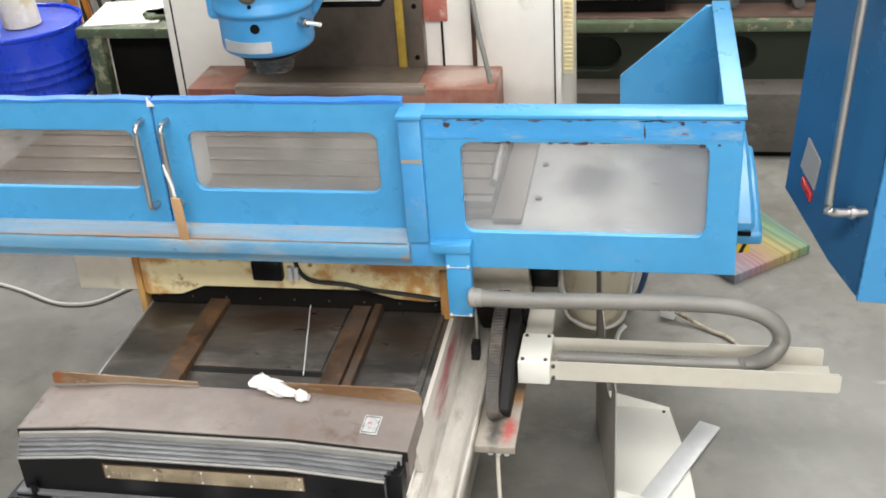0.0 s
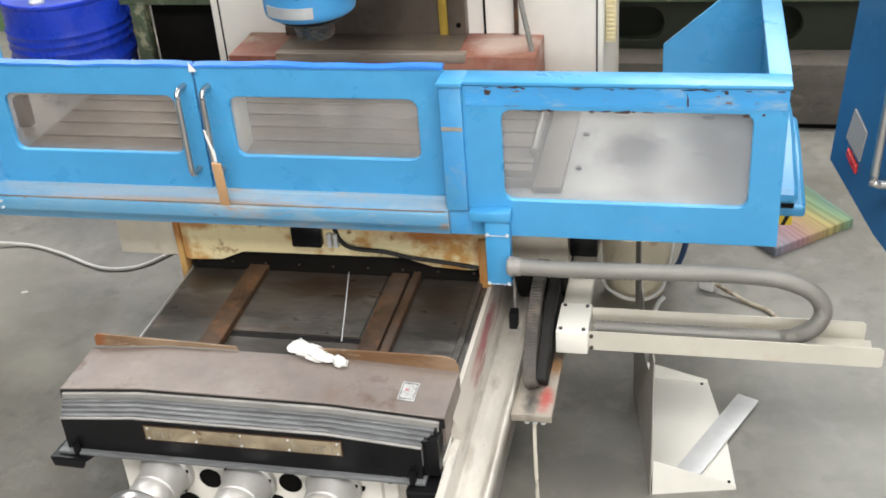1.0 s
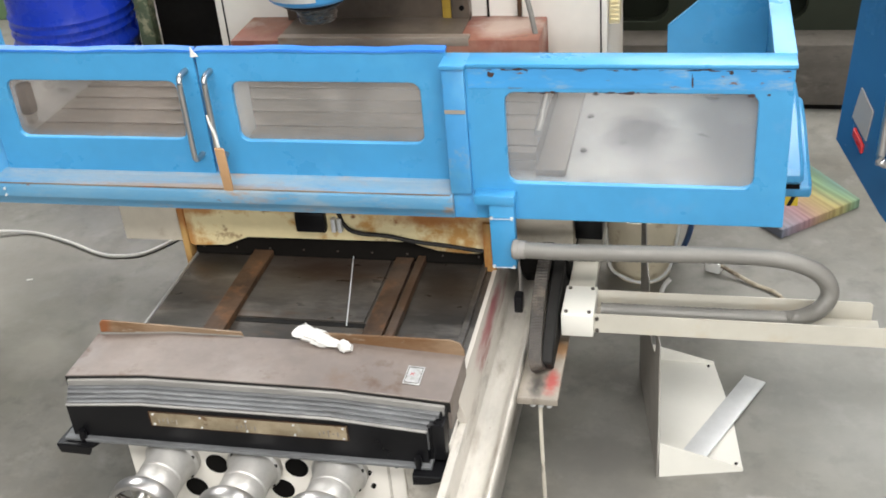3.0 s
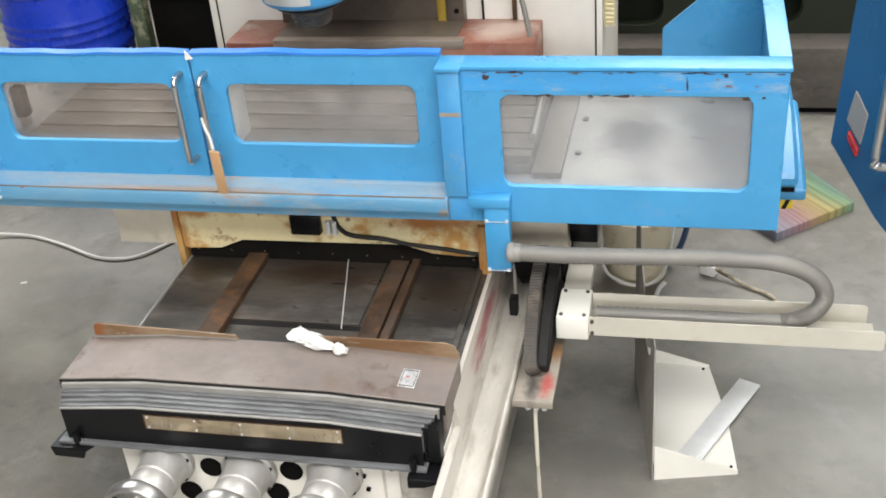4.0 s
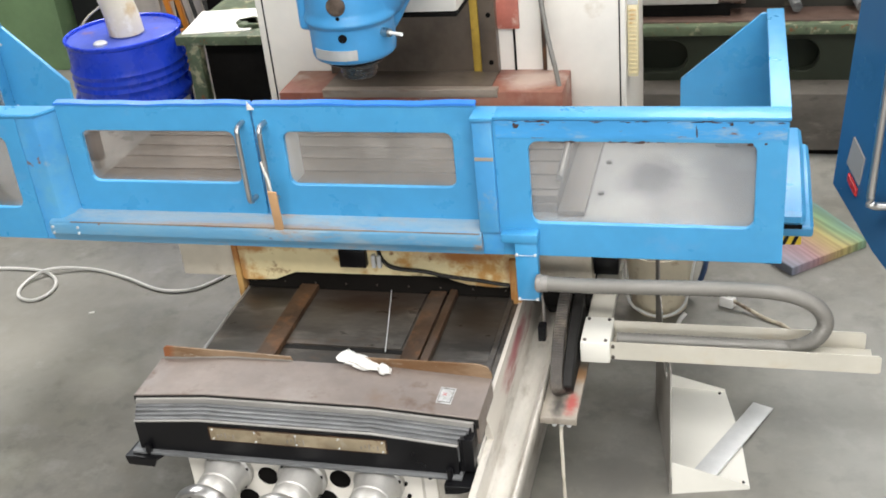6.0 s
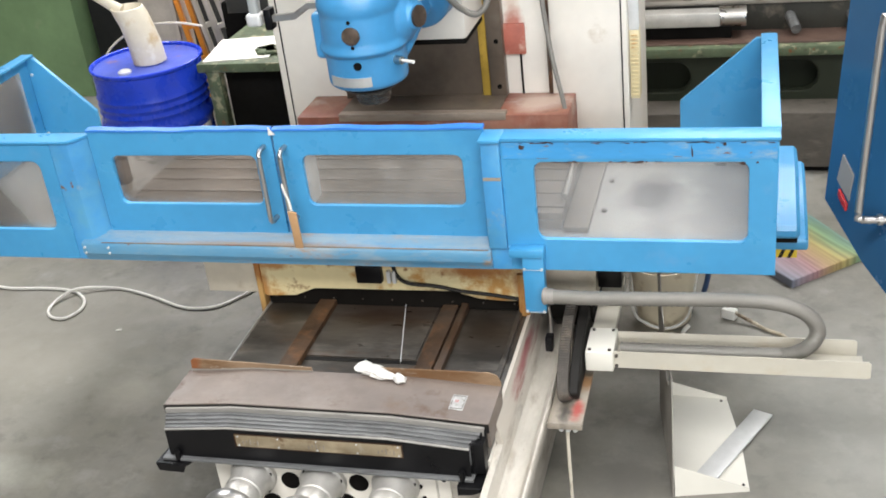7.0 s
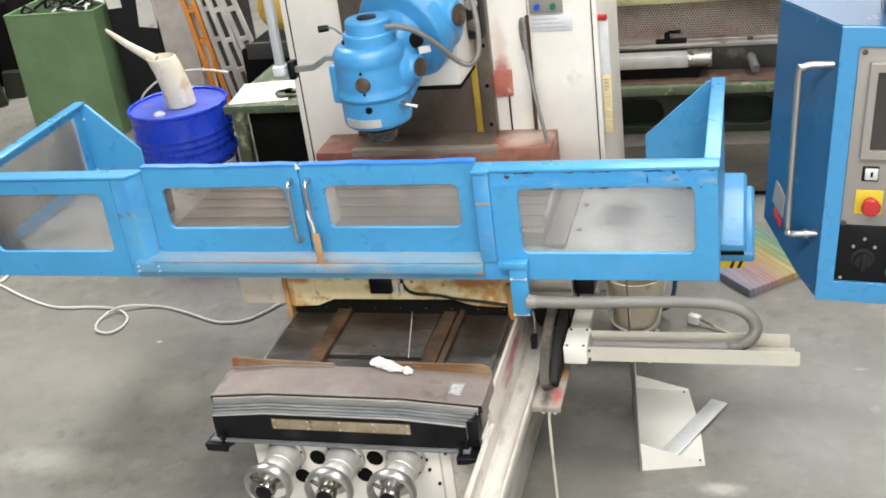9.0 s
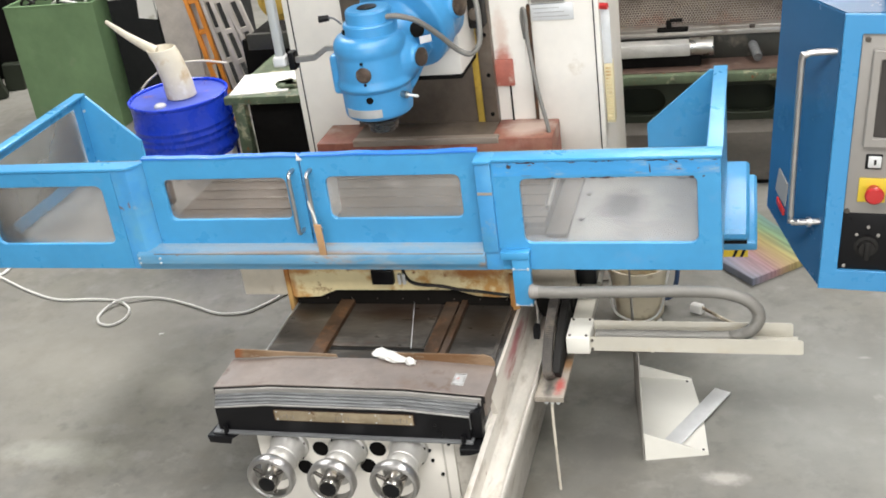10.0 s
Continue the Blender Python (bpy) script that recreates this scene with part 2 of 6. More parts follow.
M_TRAY = mat("cream_cable_tray", (0.53, 0.505, 0.435), 0.42, var=0.08, scale=4, bump=0.06, spots=(((0.48, 0.40, 0.28), 0.55, 0.78, 5), ((0.40, 0.22, 0.08), 0.69, 0.77, 7)))
M_PLATE = mat("cream_sheet_metal", (0.74, 0.725, 0.66), 0.4, var=0.04, scale=3, bump=0.04)
M_PLATE_BACK = mat("grey_primed_sheet_metal", (0.34, 0.32, 0.29), 0.5, var=0.08, bump=0.06)
M_GREEN = mat("chipped_green_enamel", (0.085, 0.115, 0.065), 0.55, var=0.35, scale=4, bump=0.15, spots=(((0.30, 0.29, 0.19), 0.55, 0.63, 11), ((0.03, 0.025, 0.02), 0.58, 0.68, 9), (RUST, 0.62, 0.68, 22)))
M_GREEN_DK = mat("dark_green_machine_enamel", (0.021, 0.026, 0.016), 0.55, spec=0.3, var=0.15, scale=3, bump=0.1)
M_GREEN_BIN = mat("green_bin_enamel", (0.150, 0.245, 0.120), 0.55, var=0.14, scale=2.5, bump=0.06, spots=(((0.110, 0.185, 0.09), 0.52, 0.75, 3), ((0.20, 0.26, 0.15), 0.6, 0.75, 7), (RUST, 0.72, 0.78, 12)))
M_GREY_STONE = mat("grimy_grey_casting", (0.082, 0.072, 0.060), 0.7, var=0.3, scale=4, bump=0.2, stretch=(1, 1, 2), spots=(((0.14, 0.125, 0.105), 0.60, 0.75, 5), ((0.035, 0.03, 0.025), 0.58, 0.72, 8)))
# dark parts and holes, and blocks that stand in for shade under things
M_DARK = mat("dark_casting_and_shade", (0.007, 0.0065, 0.006), 0.75, var=0.3, bump=0.1, spec=0.08)
M_WHITE = mat("white_plastic", (0.78, 0.77, 0.74), 0.4, var=0.05, bump=0.05)
M_LAMPTUBE = mat("pale_grey_tube", (0.50, 0.52, 0.51), 0.35, 0.2, var=0.08, bump=0.03)
M_PAPER = mat("paper", (0.72, 0.71, 0.67), 0.8, var=0.06, bump=0.1, bscale=30, spots=(((0.45, 0.42, 0.36), 0.60, 0.72, 9),))
M_JUG = mat("translucent_plastic_jug", (0.74, 0.685, 0.565), 0.35, var=0.08, bump=0.08, spots=(((0.58, 0.44, 0.25), 0.52, 0.70, 9), ((0.85, 0.82, 0.74), 0.55, 0.7, 12)))
M_CARD = mat("brown_cardboard", (0.50, 0.30, 0.15), 0.8, var=0.12, bump=0.15)
M_CABLE = mat("light_grey_cable", (0.76, 0.75, 0.71), 0.45, var=0.05, bump=0.03)
M_YELLOW = mat("yellow_plastic", (0.62, 0.45, 0.03), 0.4, var=0.06, bump=0.04)
M_YELLOW_OLD = mat("yellow_machine_enamel", (0.50, 0.33, 0.05), 0.5, var=0.2, bump=0.1, spots=((GRIME, 0.6, 0.7, 9),))
M_ORANGE = mat("orange_enamel", (0.66, 0.24, 0.02), 0.5, var=0.12, bump=0.08)
M_REDBTN = mat("red_plastic", (0.42, 0.025, 0.025), 0.3, var=0.06, bump=0.02)
M_GREENBTN = mat("green_plastic", (0.015, 0.17, 0.07), 0.3, var=0.06, bump=0.02)
M_BLUEBTN = mat("blue_plastic", (0.02, 0.08, 0.45), 0.3, var=0.06, bump=0.02)
M_PANELGREY = mat("grey_control_panel", (0.27, 0.255, 0.235), 0.45, var=0.05, bump=0.04)
M_SCREEN = mat("dark_display", (0.045, 0.04, 0.037), 0.2, var=0.15, bump=0)
M_BLACKCAB = mat("black_cabinet_enamel", (0.016, 0.017, 0.018), 0.6, spec=0.25, var=0.15, bump=0.06)
M_BUCKET = mat("cream_plastic_bucket", (0.72, 0.64, 0.48), 0.45, var=0.08, bump=0.06, spots=(((0.35, 0.24, 0.12), 0.58, 0.72, 8),))
M_VENT = mat("cream_plastic_vent", (0.70, 0.62, 0.40), 0.5, var=0.05, bump=0.05)
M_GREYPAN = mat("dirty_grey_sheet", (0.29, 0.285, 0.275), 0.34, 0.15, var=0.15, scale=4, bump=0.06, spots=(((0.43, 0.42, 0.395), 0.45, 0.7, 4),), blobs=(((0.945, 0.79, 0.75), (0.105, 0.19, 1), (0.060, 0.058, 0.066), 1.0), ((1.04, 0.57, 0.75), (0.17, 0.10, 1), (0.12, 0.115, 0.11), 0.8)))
M_TABLE = mat("worn_machine_table", (0.165, 0.142, 0.122), 0.45, 0.25, var=0.12, scale=5, bump=0.06, spots=(((0.25, 0.2, 0.16), 0.55, 0.75, 5),))
M_WALL = mat("hall_wall_render", (0.105, 0.102, 0.096), 0.8, var=0.1, scale=0.7, bump=0.2, bscale=25)
M_REFLECTOR = mat("white_reflector_panel", (0.80, 0.79, 0.76), 0.8, var=0.05, scale=0.8, bump=0.1)
M_CEIL = mat("hall_ceiling_sheet", (0.13, 0.13, 0.127), 0.7, var=0.05, bump=0.05)
M_LADDER = mat("weathered_aluminium", (0.54, 0.50, 0.45), 0.5, 0.25, var=0.15, scale=8, bump=0.12)


def concrete():
    m = mat("worn_concrete", (0.190, 0.184, 0.164), 0.55, var=0.10, scale=1.3, bump=0.12, bscale=60, rvar=0.18,
            spots=(((0.158, 0.148, 0.126), 0.48, 0.72, 1.9), ((0.255, 0.244, 0.212), 0.50, 0.72, 1.6), ((0.160, 0.148, 0.124), 0.54, 0.74, 3.2), ((0.200, 0.195, 0.158), 0.55, 0.75, 1.4), ((0.148, 0.142, 0.126), 0.53, 0.68, 9.0), ((0.250, 0.244, 0.222), 0.56, 0.72, 6.5), ((0.226, 0.217, 0.190), 0.5, 0.85, 14.0), ((0.338, 0.325, 0.286), 0.68, 0.77, 5.0), ((0.400, 0.385, 0.345), 0.755, 0.775, 42.0)),
            # last blob: stain and painted soft shadow left of the sheet-metal bracket
            blobs=(((-1.31, 0.1, 0), (0.28, 0.1, 1), (0.364, 0.362, 0.314), 0.7), ((-1.02, 0.59, 0), (0.16, 0.13, 1), (0.364, 0.347, 0.304), 0.65), ((1.325, 0.155, 0), (0.085, 0.045, 1), (0.50, 0.47, 0.43), 0.9), ((1.84, 0.95, 0), (0.03, 0.012, 1), (0.404, 0.392, 0.351), 0.8), ((-1.63, 0.85, 0), (0.75, 0.60, 1), (0.275, 0.262, 0.222), 0.6), ((1.75, 0.55, 0), (0.7, 0.9, 1), (0.225, 0.225, 0.208), 0.5), ((0.90, 0.30, 0), (0.16, 0.30, 1), (0.120, 0.116, 0.106), 0.6)))
    return m


M_FLOOR = concrete()


def rainbow():
    """A board whose oily film shows bands of colour along its length."""
    m = bpy.data.materials.new("oil_filmed_board")
    m.use_nodes = True
    n, l = m.node_tree.nodes, m.node_tree.links
    b = n["Principled BSDF"]
    tc = n.new("ShaderNodeTexCoord")
    mp = n.new("ShaderNodeMapping")
    mp.inputs["Rotation"].default_value = (0, 0, radians(55))
    l.new(tc.outputs["Object"], mp.inputs[0])
    nz = n.new("ShaderNodeTexNoise")
    nz.inputs["Scale"].default_value = 5
    l.new(mp.outputs[0], nz.inputs["Vector"])
    sp = n.new("ShaderNodeSeparateXYZ")
    l.new(mp.outputs[0], sp.inputs[0])
    ad = n.new("ShaderNodeMath")
    ad.operation = 'MULTIPLY_ADD'
    ad.inputs[1].default_value, ad.inputs[2].default_value = 0.10, 0.0
    l.new(nz.outputs["Fac"], ad.inputs[0])
    a2 = n.new("ShaderNodeMath")
    l.new(sp.outputs[1], a2.inputs[0])
    l.new(ad.outputs[0], a2.inputs[1])
    mr = n.new("ShaderNodeMapRange")
    mr.inputs[1].default_value, mr.inputs[2].default_value = 2.07, 2.54
    l.new(a2.outputs[0], mr.inputs[0])
    r = n.new("ShaderNodeValToRGB")
    cols = [(0.20, 0.225, 0.29), (0.33, 0.25, 0.29), (0.38, 0.22, 0.235), (0.42, 0.29, 0.17), (0.43, 0.35, 0.14), (0.22, 0.33, 0.18), (0.16, 0.29, 0.25), (0.21, 0.21, 0.25)]
    e = r.color_ramp.elements
    e[0].position, e[0].color = 0, (*cols[0], 1)
    e[1].position, e[1].color = 1, (*cols[-1], 1)
    for i in range(1, 7):
        k = e.new(i / 7)
        k.color = (*cols[i], 1)
    l.new(mr.outputs[0], r.inputs[0])
    st = n.new("ShaderNodeTexNoise")
    st.inputs["Scale"].default_value, st.inputs["Detail"].default_value = 4, 6
    m2 = n.new("ShaderNodeMapping")
    m2.inputs["Scale"].default_value = (0.6, 14, 1)
    l.new(mp.outputs[0], m2.inputs[0])
    l.new(m2.outputs[0], st.inputs["Vector"])
    rr = n.new("ShaderNodeValToRGB")
    rr.color_ramp.elements[0].position, rr.color_ramp.elements[1].position = 0.35, 0.65
    rr.color_ramp.elements[0].color = (0.62, 0.60, 0.58, 1)
    l.new(st.outputs["Fac"], rr.inputs[0])
    mx = n.new("ShaderNodeMix")
    mx.data_type, mx.blend_type = 'RGBA', 'MULTIPLY'
    mx.inputs[0].default_value = 1
    l.new(r.outputs[0], mx.inputs[6])
    l.new(rr.outputs[0], mx.inputs[7])
    l.new(mx.outputs[2], b.inputs["Base Color"])
    b.inputs["Roughness"].default_value = 0.45
    return m


M_BOARD = rainbow()


def pane_mat(name, dirt, milky, a=0.42, b2=0.7, s=3.0):
    """A clear sheet with a film of coolant dirt on it."""
    m = bpy.data.materials.new(name)
    m.use_nodes = True
    n, l = m.node_tree.nodes, m.node_tree.links
    n.remove(n["Principled BSDF"])
    out = n["Material Output"]
    tr, di, gl = n.new("ShaderNodeBsdfTransparent"), n.new("ShaderNodeBsdfDiffuse"), n.new("ShaderNodeBsdfGlossy")
    tr.inputs[0].default_value = (0.86, 0.865, 0.86, 1)
    gl.inputs["Roughness"].default_value = 0.08
    tc, nz, rp = n.new("ShaderNodeTexCoord"), n.new("ShaderNodeTexNoise"), n.new("ShaderNodeValToRGB")
    nz.inputs["Scale"].default_value, nz.inputs["Detail"].default_value = s, 4
    rp.color_ramp.elements[0].position, rp.color_ramp.elements[1].position = a, b2
    rp.color_ramp.elements[0].color, rp.color_ramp.elements[1].color = (milky * 0.55,) * 3 + (1,), (milky,) * 3 + (1,)
    l.new(tc.outputs["Object"], nz.inputs["Vector"])
    l.new(nz.outputs["Fac"], rp.inputs[0])
    n2, r2 = n.new("ShaderNodeTexNoise"), n.new("ShaderNodeValToRGB")
    n2.inputs["Scale"].default_value = s * 1.6
    r2.color_ramp.elements[0].position, r2.color_ramp.elements[1].position = 0.42, 0.62
    r2.color_ramp.elements[0].color, r2.color_ramp.elements[1].color = (*dirt, 1), (*[min(1, c * 1.8) for c in dirt], 1)
    l.new(tc.outputs["Object"], n2.inputs["Vector"])
    l.new(n2.outputs["Fac"], r2.inputs[0])
    l.new(r2.outputs[0], di.inputs[0])
    m1, m2, fr = n.new("ShaderNodeMixShader"), n.new("ShaderNodeMixShader"), n.new("ShaderNodeFresnel")
    fr.inputs[0].default_value = 1.45
    l.new(rp.outputs[0], m1.inputs[0])
    l.new(tr.outputs[0], m1.inputs[1])
    l.new(di.outputs[0], m1.inputs[2])
    l.new(fr.outputs[0], m2.inputs[0])
    l.new(m1.outputs[0], m2.inputs[1])
    l.new(gl.outputs[0], m2.inputs[2])
    l.new(m2.outputs[0], out.inputs[0])
    return m


M_PANE = pane_mat("dusty_clear_pane", (0.27, 0.26, 0.25), 0.30, 0.2, 0.7, 3.0)
M_PANE_BROWN = pane_mat("brown_dusty_pane", (0.15, 0.125, 0.11), 0.32, 0.2, 0.7, 3.0)
M_PANE_SIDE = pane_mat("milky_side_pane", (0.62, 0.57, 0.52), 0.34, 0.2, 0.75, 2.0)
M_PANE_CLEAR = pane_mat("clear_end_pane", (0.26, 0.25, 0.24), 0.22, 0.25, 0.75, 2.0)
M_PANE_DIRTY = pane_mat("coolant_stained_pane", (0.34, 0.35, 0.365), 0.24, 0.2, 0.8, 1.6)
M_SHELF = mat("tan_primed_plate", (0.30, 0.265, 0.22), 0.5, var=0.15, bump=0.12, spots=((RUST, 0.62, 0.72, 8),), blobs=(((0.775, 0.11, 0.4), (0.022, 0.06, 1), (0.36, 0.06, 0.05), 0.9), ((0.742, 0.10, 0.4), (0.024, 0.06, 1), (0.05, 0.045, 0.04), 0.95), ((0.785, 0.25, 0.4), (0.03, 0.05, 1), (0.25, 0.12, 0.04), 0.8)))
M_FOOTEDGE = mat("worn_tan_edge", (0.30, 0.25, 0.205), 0.5, 0.1, var=0.2, scale=6, bump=0.1, stretch=(0.6, 2, 2), spots=(((0.16, 0.09, 0.06), 0.52, 0.68, 6), ((0.50, 0.45, 0.38), 0.60, 0.70, 8)))
M_GREENYEL = mat("pale_green_yellow_enamel", (0.42, 0.40, 0.22), 0.55, var=0.2, bump=0.12, spots=(((0.2, 0.22, 0.12), 0.55, 0.7, 6),))
M_PERF = mat("rusty_perforated_sheet", (0.40, 0.345, 0.30), 0.6, 0.15, var=0.25, scale=3, bump=0.1, spots=(((0.38, 0.27, 0.13), 0.54, 0.68, 5), ((0.34, 0.15, 0.10), 0.56, 0.70, 4), ((0.15, 0.12, 0.10), 0.55, 0.70, 3)))
M_CLOTH = mat("crumpled_cloth", (0.66, 0.65, 0.62), 0.9, var=0.12, scale=20, bump=0.6, bscale=50)
M_RAIL_DK = mat("grimy_dark_rail", (0.040, 0.040, 0.033), 0.5, 0.2, var=0.25, bump=0.15, spots=(((0.16, 0.14, 0.11), 0.55, 0.7, 6),))
M_BEDTOP = mat("brown_bed_top", (0.10, 0.062, 0.048), 0.5, 0.1, var=0.2, bump=0.15, spots=(((0.28, 0.20, 0.16), 0.55, 0.72, 3),))
M_MESHBACK = mat("reddish_dusty_back_sheet", (0.075, 0.05, 0.04), 0.7, var=0.3, scale=3, bump=0.1, spots=(((0.16, 0.12, 0.07), 0.5, 0.7, 4), ((0.12, 0.04, 0.03), 0.58, 0.7, 5)))


# ---- mesh helpers ----
def box(bm, x0, x1, y0, y1, z0, z1, bev=0.0, seg=2, m=None):
    t = bmesh.new()
    vs = [t.verts.new((x, y, z)) for x in (x0, x1) for y in (y0, y1) for z in (z0, z1)]
    for f in ((0, 1, 3, 2), (4, 6, 7, 5), (0, 4, 5, 1), (2, 3, 7, 6), (0, 2, 6, 4), (1, 5, 7, 3)):
        t.faces.new([vs[i] for i in f])
    if bev:
        bmesh.ops.bevel(t, geom=t.edges[:], offset=bev, segments=seg, affect='EDGES', profile=0.5)
    if m is not None:
        t.transform(m)
    return add(bm, t)


def add(bm, t):
    me = bpy.data.meshes.new("tmp")
    t.to_mesh(me)
    t.free()
    bm.from_mesh(me)
    bpy.data.meshes.remove(me)
    return bm


def B():
    return bmesh.new()


def frame_of(d):
    d = Vector(d).normalized()
    a = d.orthogonal().normalized()
    if abs(d.z) < 0.95:
        a = d.cross(Vector((0, 0, 1))).normalized()
    return a, d.cross(a).normalized(), d


def rings(bm, loops, close=True, caps=True):
    vs = [[bm.verts.new(p) for p in lp] for lp in loops]
    n = len(vs[0])
    for a, b in zip(vs, vs[1:]):
        for i in range(n if close else n - 1):
            bm.faces.new((a[i], a[(i + 1) % n], b[(i + 1) % n], b[i]))
    if caps:
        bm.faces.new(list(reversed(vs[0])))
        bm.faces.new(vs[-1])
    return bm


def cyl(bm, p0, p1, r0, r1=None, seg=24):
    r1 = r0 if r1 is None else r1
    p0, p1 = Vector(p0), Vector(p1)
    a, b, d = frame_of(p1 - p0)
    cs = [(math.cos(2 * math.pi * i / seg), math.sin(2 * math.pi * i / seg)) for i in range(seg)]
    return rings(bm, [[p + a * c * r + b * s * r for c, s in cs] for p, r in ((p0, r0), (p1, r1))])


def lathe(bm, prof, base, axis=(0, 0, 1), seg=40):
    """prof: (radius, height along the axis)."""
    base = Vector(base)
    a, b, d = frame_of(axis)
    cs = [(math.cos(2 * math.pi * i / seg), math.sin(2 * math.pi * i / seg)) for i in range(seg)]
    return rings(bm, [[base + d * h + (a * c + b * s) * max(r, 1e-4) for c, s in cs] for r, h in prof])


def torus(bm, c, axis, R, r, seg=40, sub=10):
    a, b, d = frame_of(axis)
    c = Vector(c)
    lp = []
    for i in range(seg):
        t = 2 * math.pi * i / seg
        e = a * math.cos(t) + b * math.sin(t)
        lp.append([c + e * (R + r * math.cos(2 * math.pi * j / sub)) + d * r * math.sin(2 * math.pi * j / sub) for j in range(sub)])
    lp.append(lp[0])
    rings(bm, lp, caps=False)
    bmesh.ops.remove_doubles(bm, verts=bm.verts[:], dist=1e-5)
    return bm


def smooth_path(pts, n=8):
    p = [Vector(q) for q in pts]
    p = [2 * p[0] - p[1]] + p + [2 * p[-1] - p[-2]]
    out = []
    for i in range(1, len(p) - 2):
        for k in range(n):
            t = k / n
            a, b, c, d = p[i - 1], p[i], p[i + 1], p[i + 2]
            out.append(0.5 * ((2 * b) + (c - a) * t + (2 * a - 5 * b + 4 * c - d) * t * t + (3 * b - a - 3 * c + d) * t ** 3))
    return out + [p[-2]]


def tube(bm, pts, r, seg=10, n=8, ribs=0.0):
    p = smooth_path(pts, n) if n > 1 else [Vector(q) for q in pts]
    up, loops = Vector((0.03, 0.05, 1)), []
    for i, q in enumerate(p):
        d = (p[min(i + 1, len(p) - 1)] - p[max(i - 1, 0)]).normalized()
        a = d.cross(up)
        if a.length < 0.05:
            a = d.cross(Vector((0, 1, 0.1)))
        a.normalize()
        b = d.cross(a)
        rr = r * (1 + (ribs if i % 2 else 0))
        loops.append([q + (a * math.cos(2 * math.pi * j / seg) + b * math.sin(2 * math.pi * j / seg)) * rr for j in range(seg)])
    return rings(bm, loops)


def prism(bm, poly, axis, a0, a1, holes=(), bev=0.0):
    """A flat shape, with holes, of a thickness. axis x: poly in y, z; y: in x, z; z: in x, y."""
    t = bmesh.new()
    put = {"x": lambda u, v: (a0, u, v), "y": lambda u, v: (u, a0, v), "z": lambda u, v: (u, v, a0)}[axis]
    es = []
    for lp in (poly, *holes):
        vs = [t.verts.new(put(u, v)) for u, v in lp]
        es += [t.edges.new((vs[i], vs[(i + 1) % len(vs)])) for i in range(len(vs))]
    if holes:
        bmesh.ops.triangle_fill(t, edges=es, use_beauty=True, use_dissolve=False)
    else:
        t.faces.new(t.verts[:])
    g = bmesh.ops.extrude_face_region(t, geom=t.faces[:])
    d = Vector([(a1 - a0) if c == axis else 0 for c in "xyz"])
    bmesh.ops.translate(t, verts=[v for v in g["geom"] if isinstance(v, bmesh.types.BMVert)], vec=d)
    bmesh.ops.recalc_face_normals(t, faces=t.faces[:])
    if bev:
        sharp = [e for e in t.edges if len(e.link_faces) == 2 and e.calc_face_angle() > 0.6]
        bmesh.ops.bevel(t, geom=sharp, offset=bev, segments=1, affect='EDGES')
    return add(bm, t)


def rrect(u0, u1, v0, v1, r, n=6):
    out = []
    for cu, cv, a in ((u1 - r, v1 - r, 0), (u0 + r, v1 - r, 90), (u0 + r, v0 + r, 180), (u1 - r, v0 + r, 270)):
        out += [(cu + r * math.cos(radians(a + 90 * k / n)), cv + r * math.sin(radians(a + 90 * k / n))) for k in range(n + 1)]
    return out


def rect(u0, u1, v0, v1):
    return [(u0, v0), (u1, v0), (u1, v1), (u0, v1)]


def sphere(bm, c, r, sx=1, sy=1, sz=1, seg=20):
    t = bmesh.new()
    bmesh.ops.create_uvsphere(t, u_segments=seg, v_segments=seg // 2, radius=r)
    t.transform(Matrix.Translation(c) @ Matrix.Diagonal((sx, sy, sz, 1)))
    return add(bm, t)


def mesh_of(name, bm, material, angle=32):
    bmesh.ops.recalc_face_normals(bm, faces=bm.faces[:])
    me = bpy.data.meshes.new(name)
    for f in bm.faces:
        f.smooth = True
    bm.to_mesh(me)
    bm.free()
    me.set_sharp_from_angle(angle=radians(angle))
    me.materials.append(material)
    return me


def thing(name, x, y, z, label, category, group="", kind=""):
    e = new(name)
    e.empty_display_size = 0.05
    e.location = (x, y, z)
    return tagged(e, label, category, group, kind)


def part(name, bm, material, parent=None, label="", angle=32):
    ob = new(name, mesh_of(name, bm, material, angle))
    if parent is not None:
        ob.parent = parent
        if parent.data is None:
            ob.matrix_parent_inverse = Matrix.Translation(parent.location).inverted()
    return tagged(ob, label)


def solo(name, bm, material, label, category, kind="", group="", angle=32):
    return tagged(part(name, bm, material, None, "", angle), label, category, group, kind)


def place(ob, at, to, k=1.0):
    """Sets a thing down so that its point at lies at to, at k times its size."""
    ob.matrix_basis = Matrix.Translation(to) @ Matrix.Scale(k, 4) @ Matrix.Translation([-c for c in at]) @ ob.matrix_basis
    return ob


# ---- the hall ----
solo("floor", box(B(), -10, 9, -7, 9, -0.25, 0), M_FLOOR, "worn grey concrete workshop floor with stains, scuffs and a painted bracket shadow", "floor", "structure")
solo("wall_north", box(B(), -10, 9, 9, 9.3, 0, 6.2), M_WALL, "dull grey rendered hall wall", "wall", "structure")
# unseen white panel, added so glossy top faces reflect a pale sheen
solo("wall_north_upper", box(B(), -9.9, 8.9, 8.985, 8.9985, 2.4, 5.98), M_REFLECTOR, "added white reflector panel on the hall wall, out of view", "wall", "structure")
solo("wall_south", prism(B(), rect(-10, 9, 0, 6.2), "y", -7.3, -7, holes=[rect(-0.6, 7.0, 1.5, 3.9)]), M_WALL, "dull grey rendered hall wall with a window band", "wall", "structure")
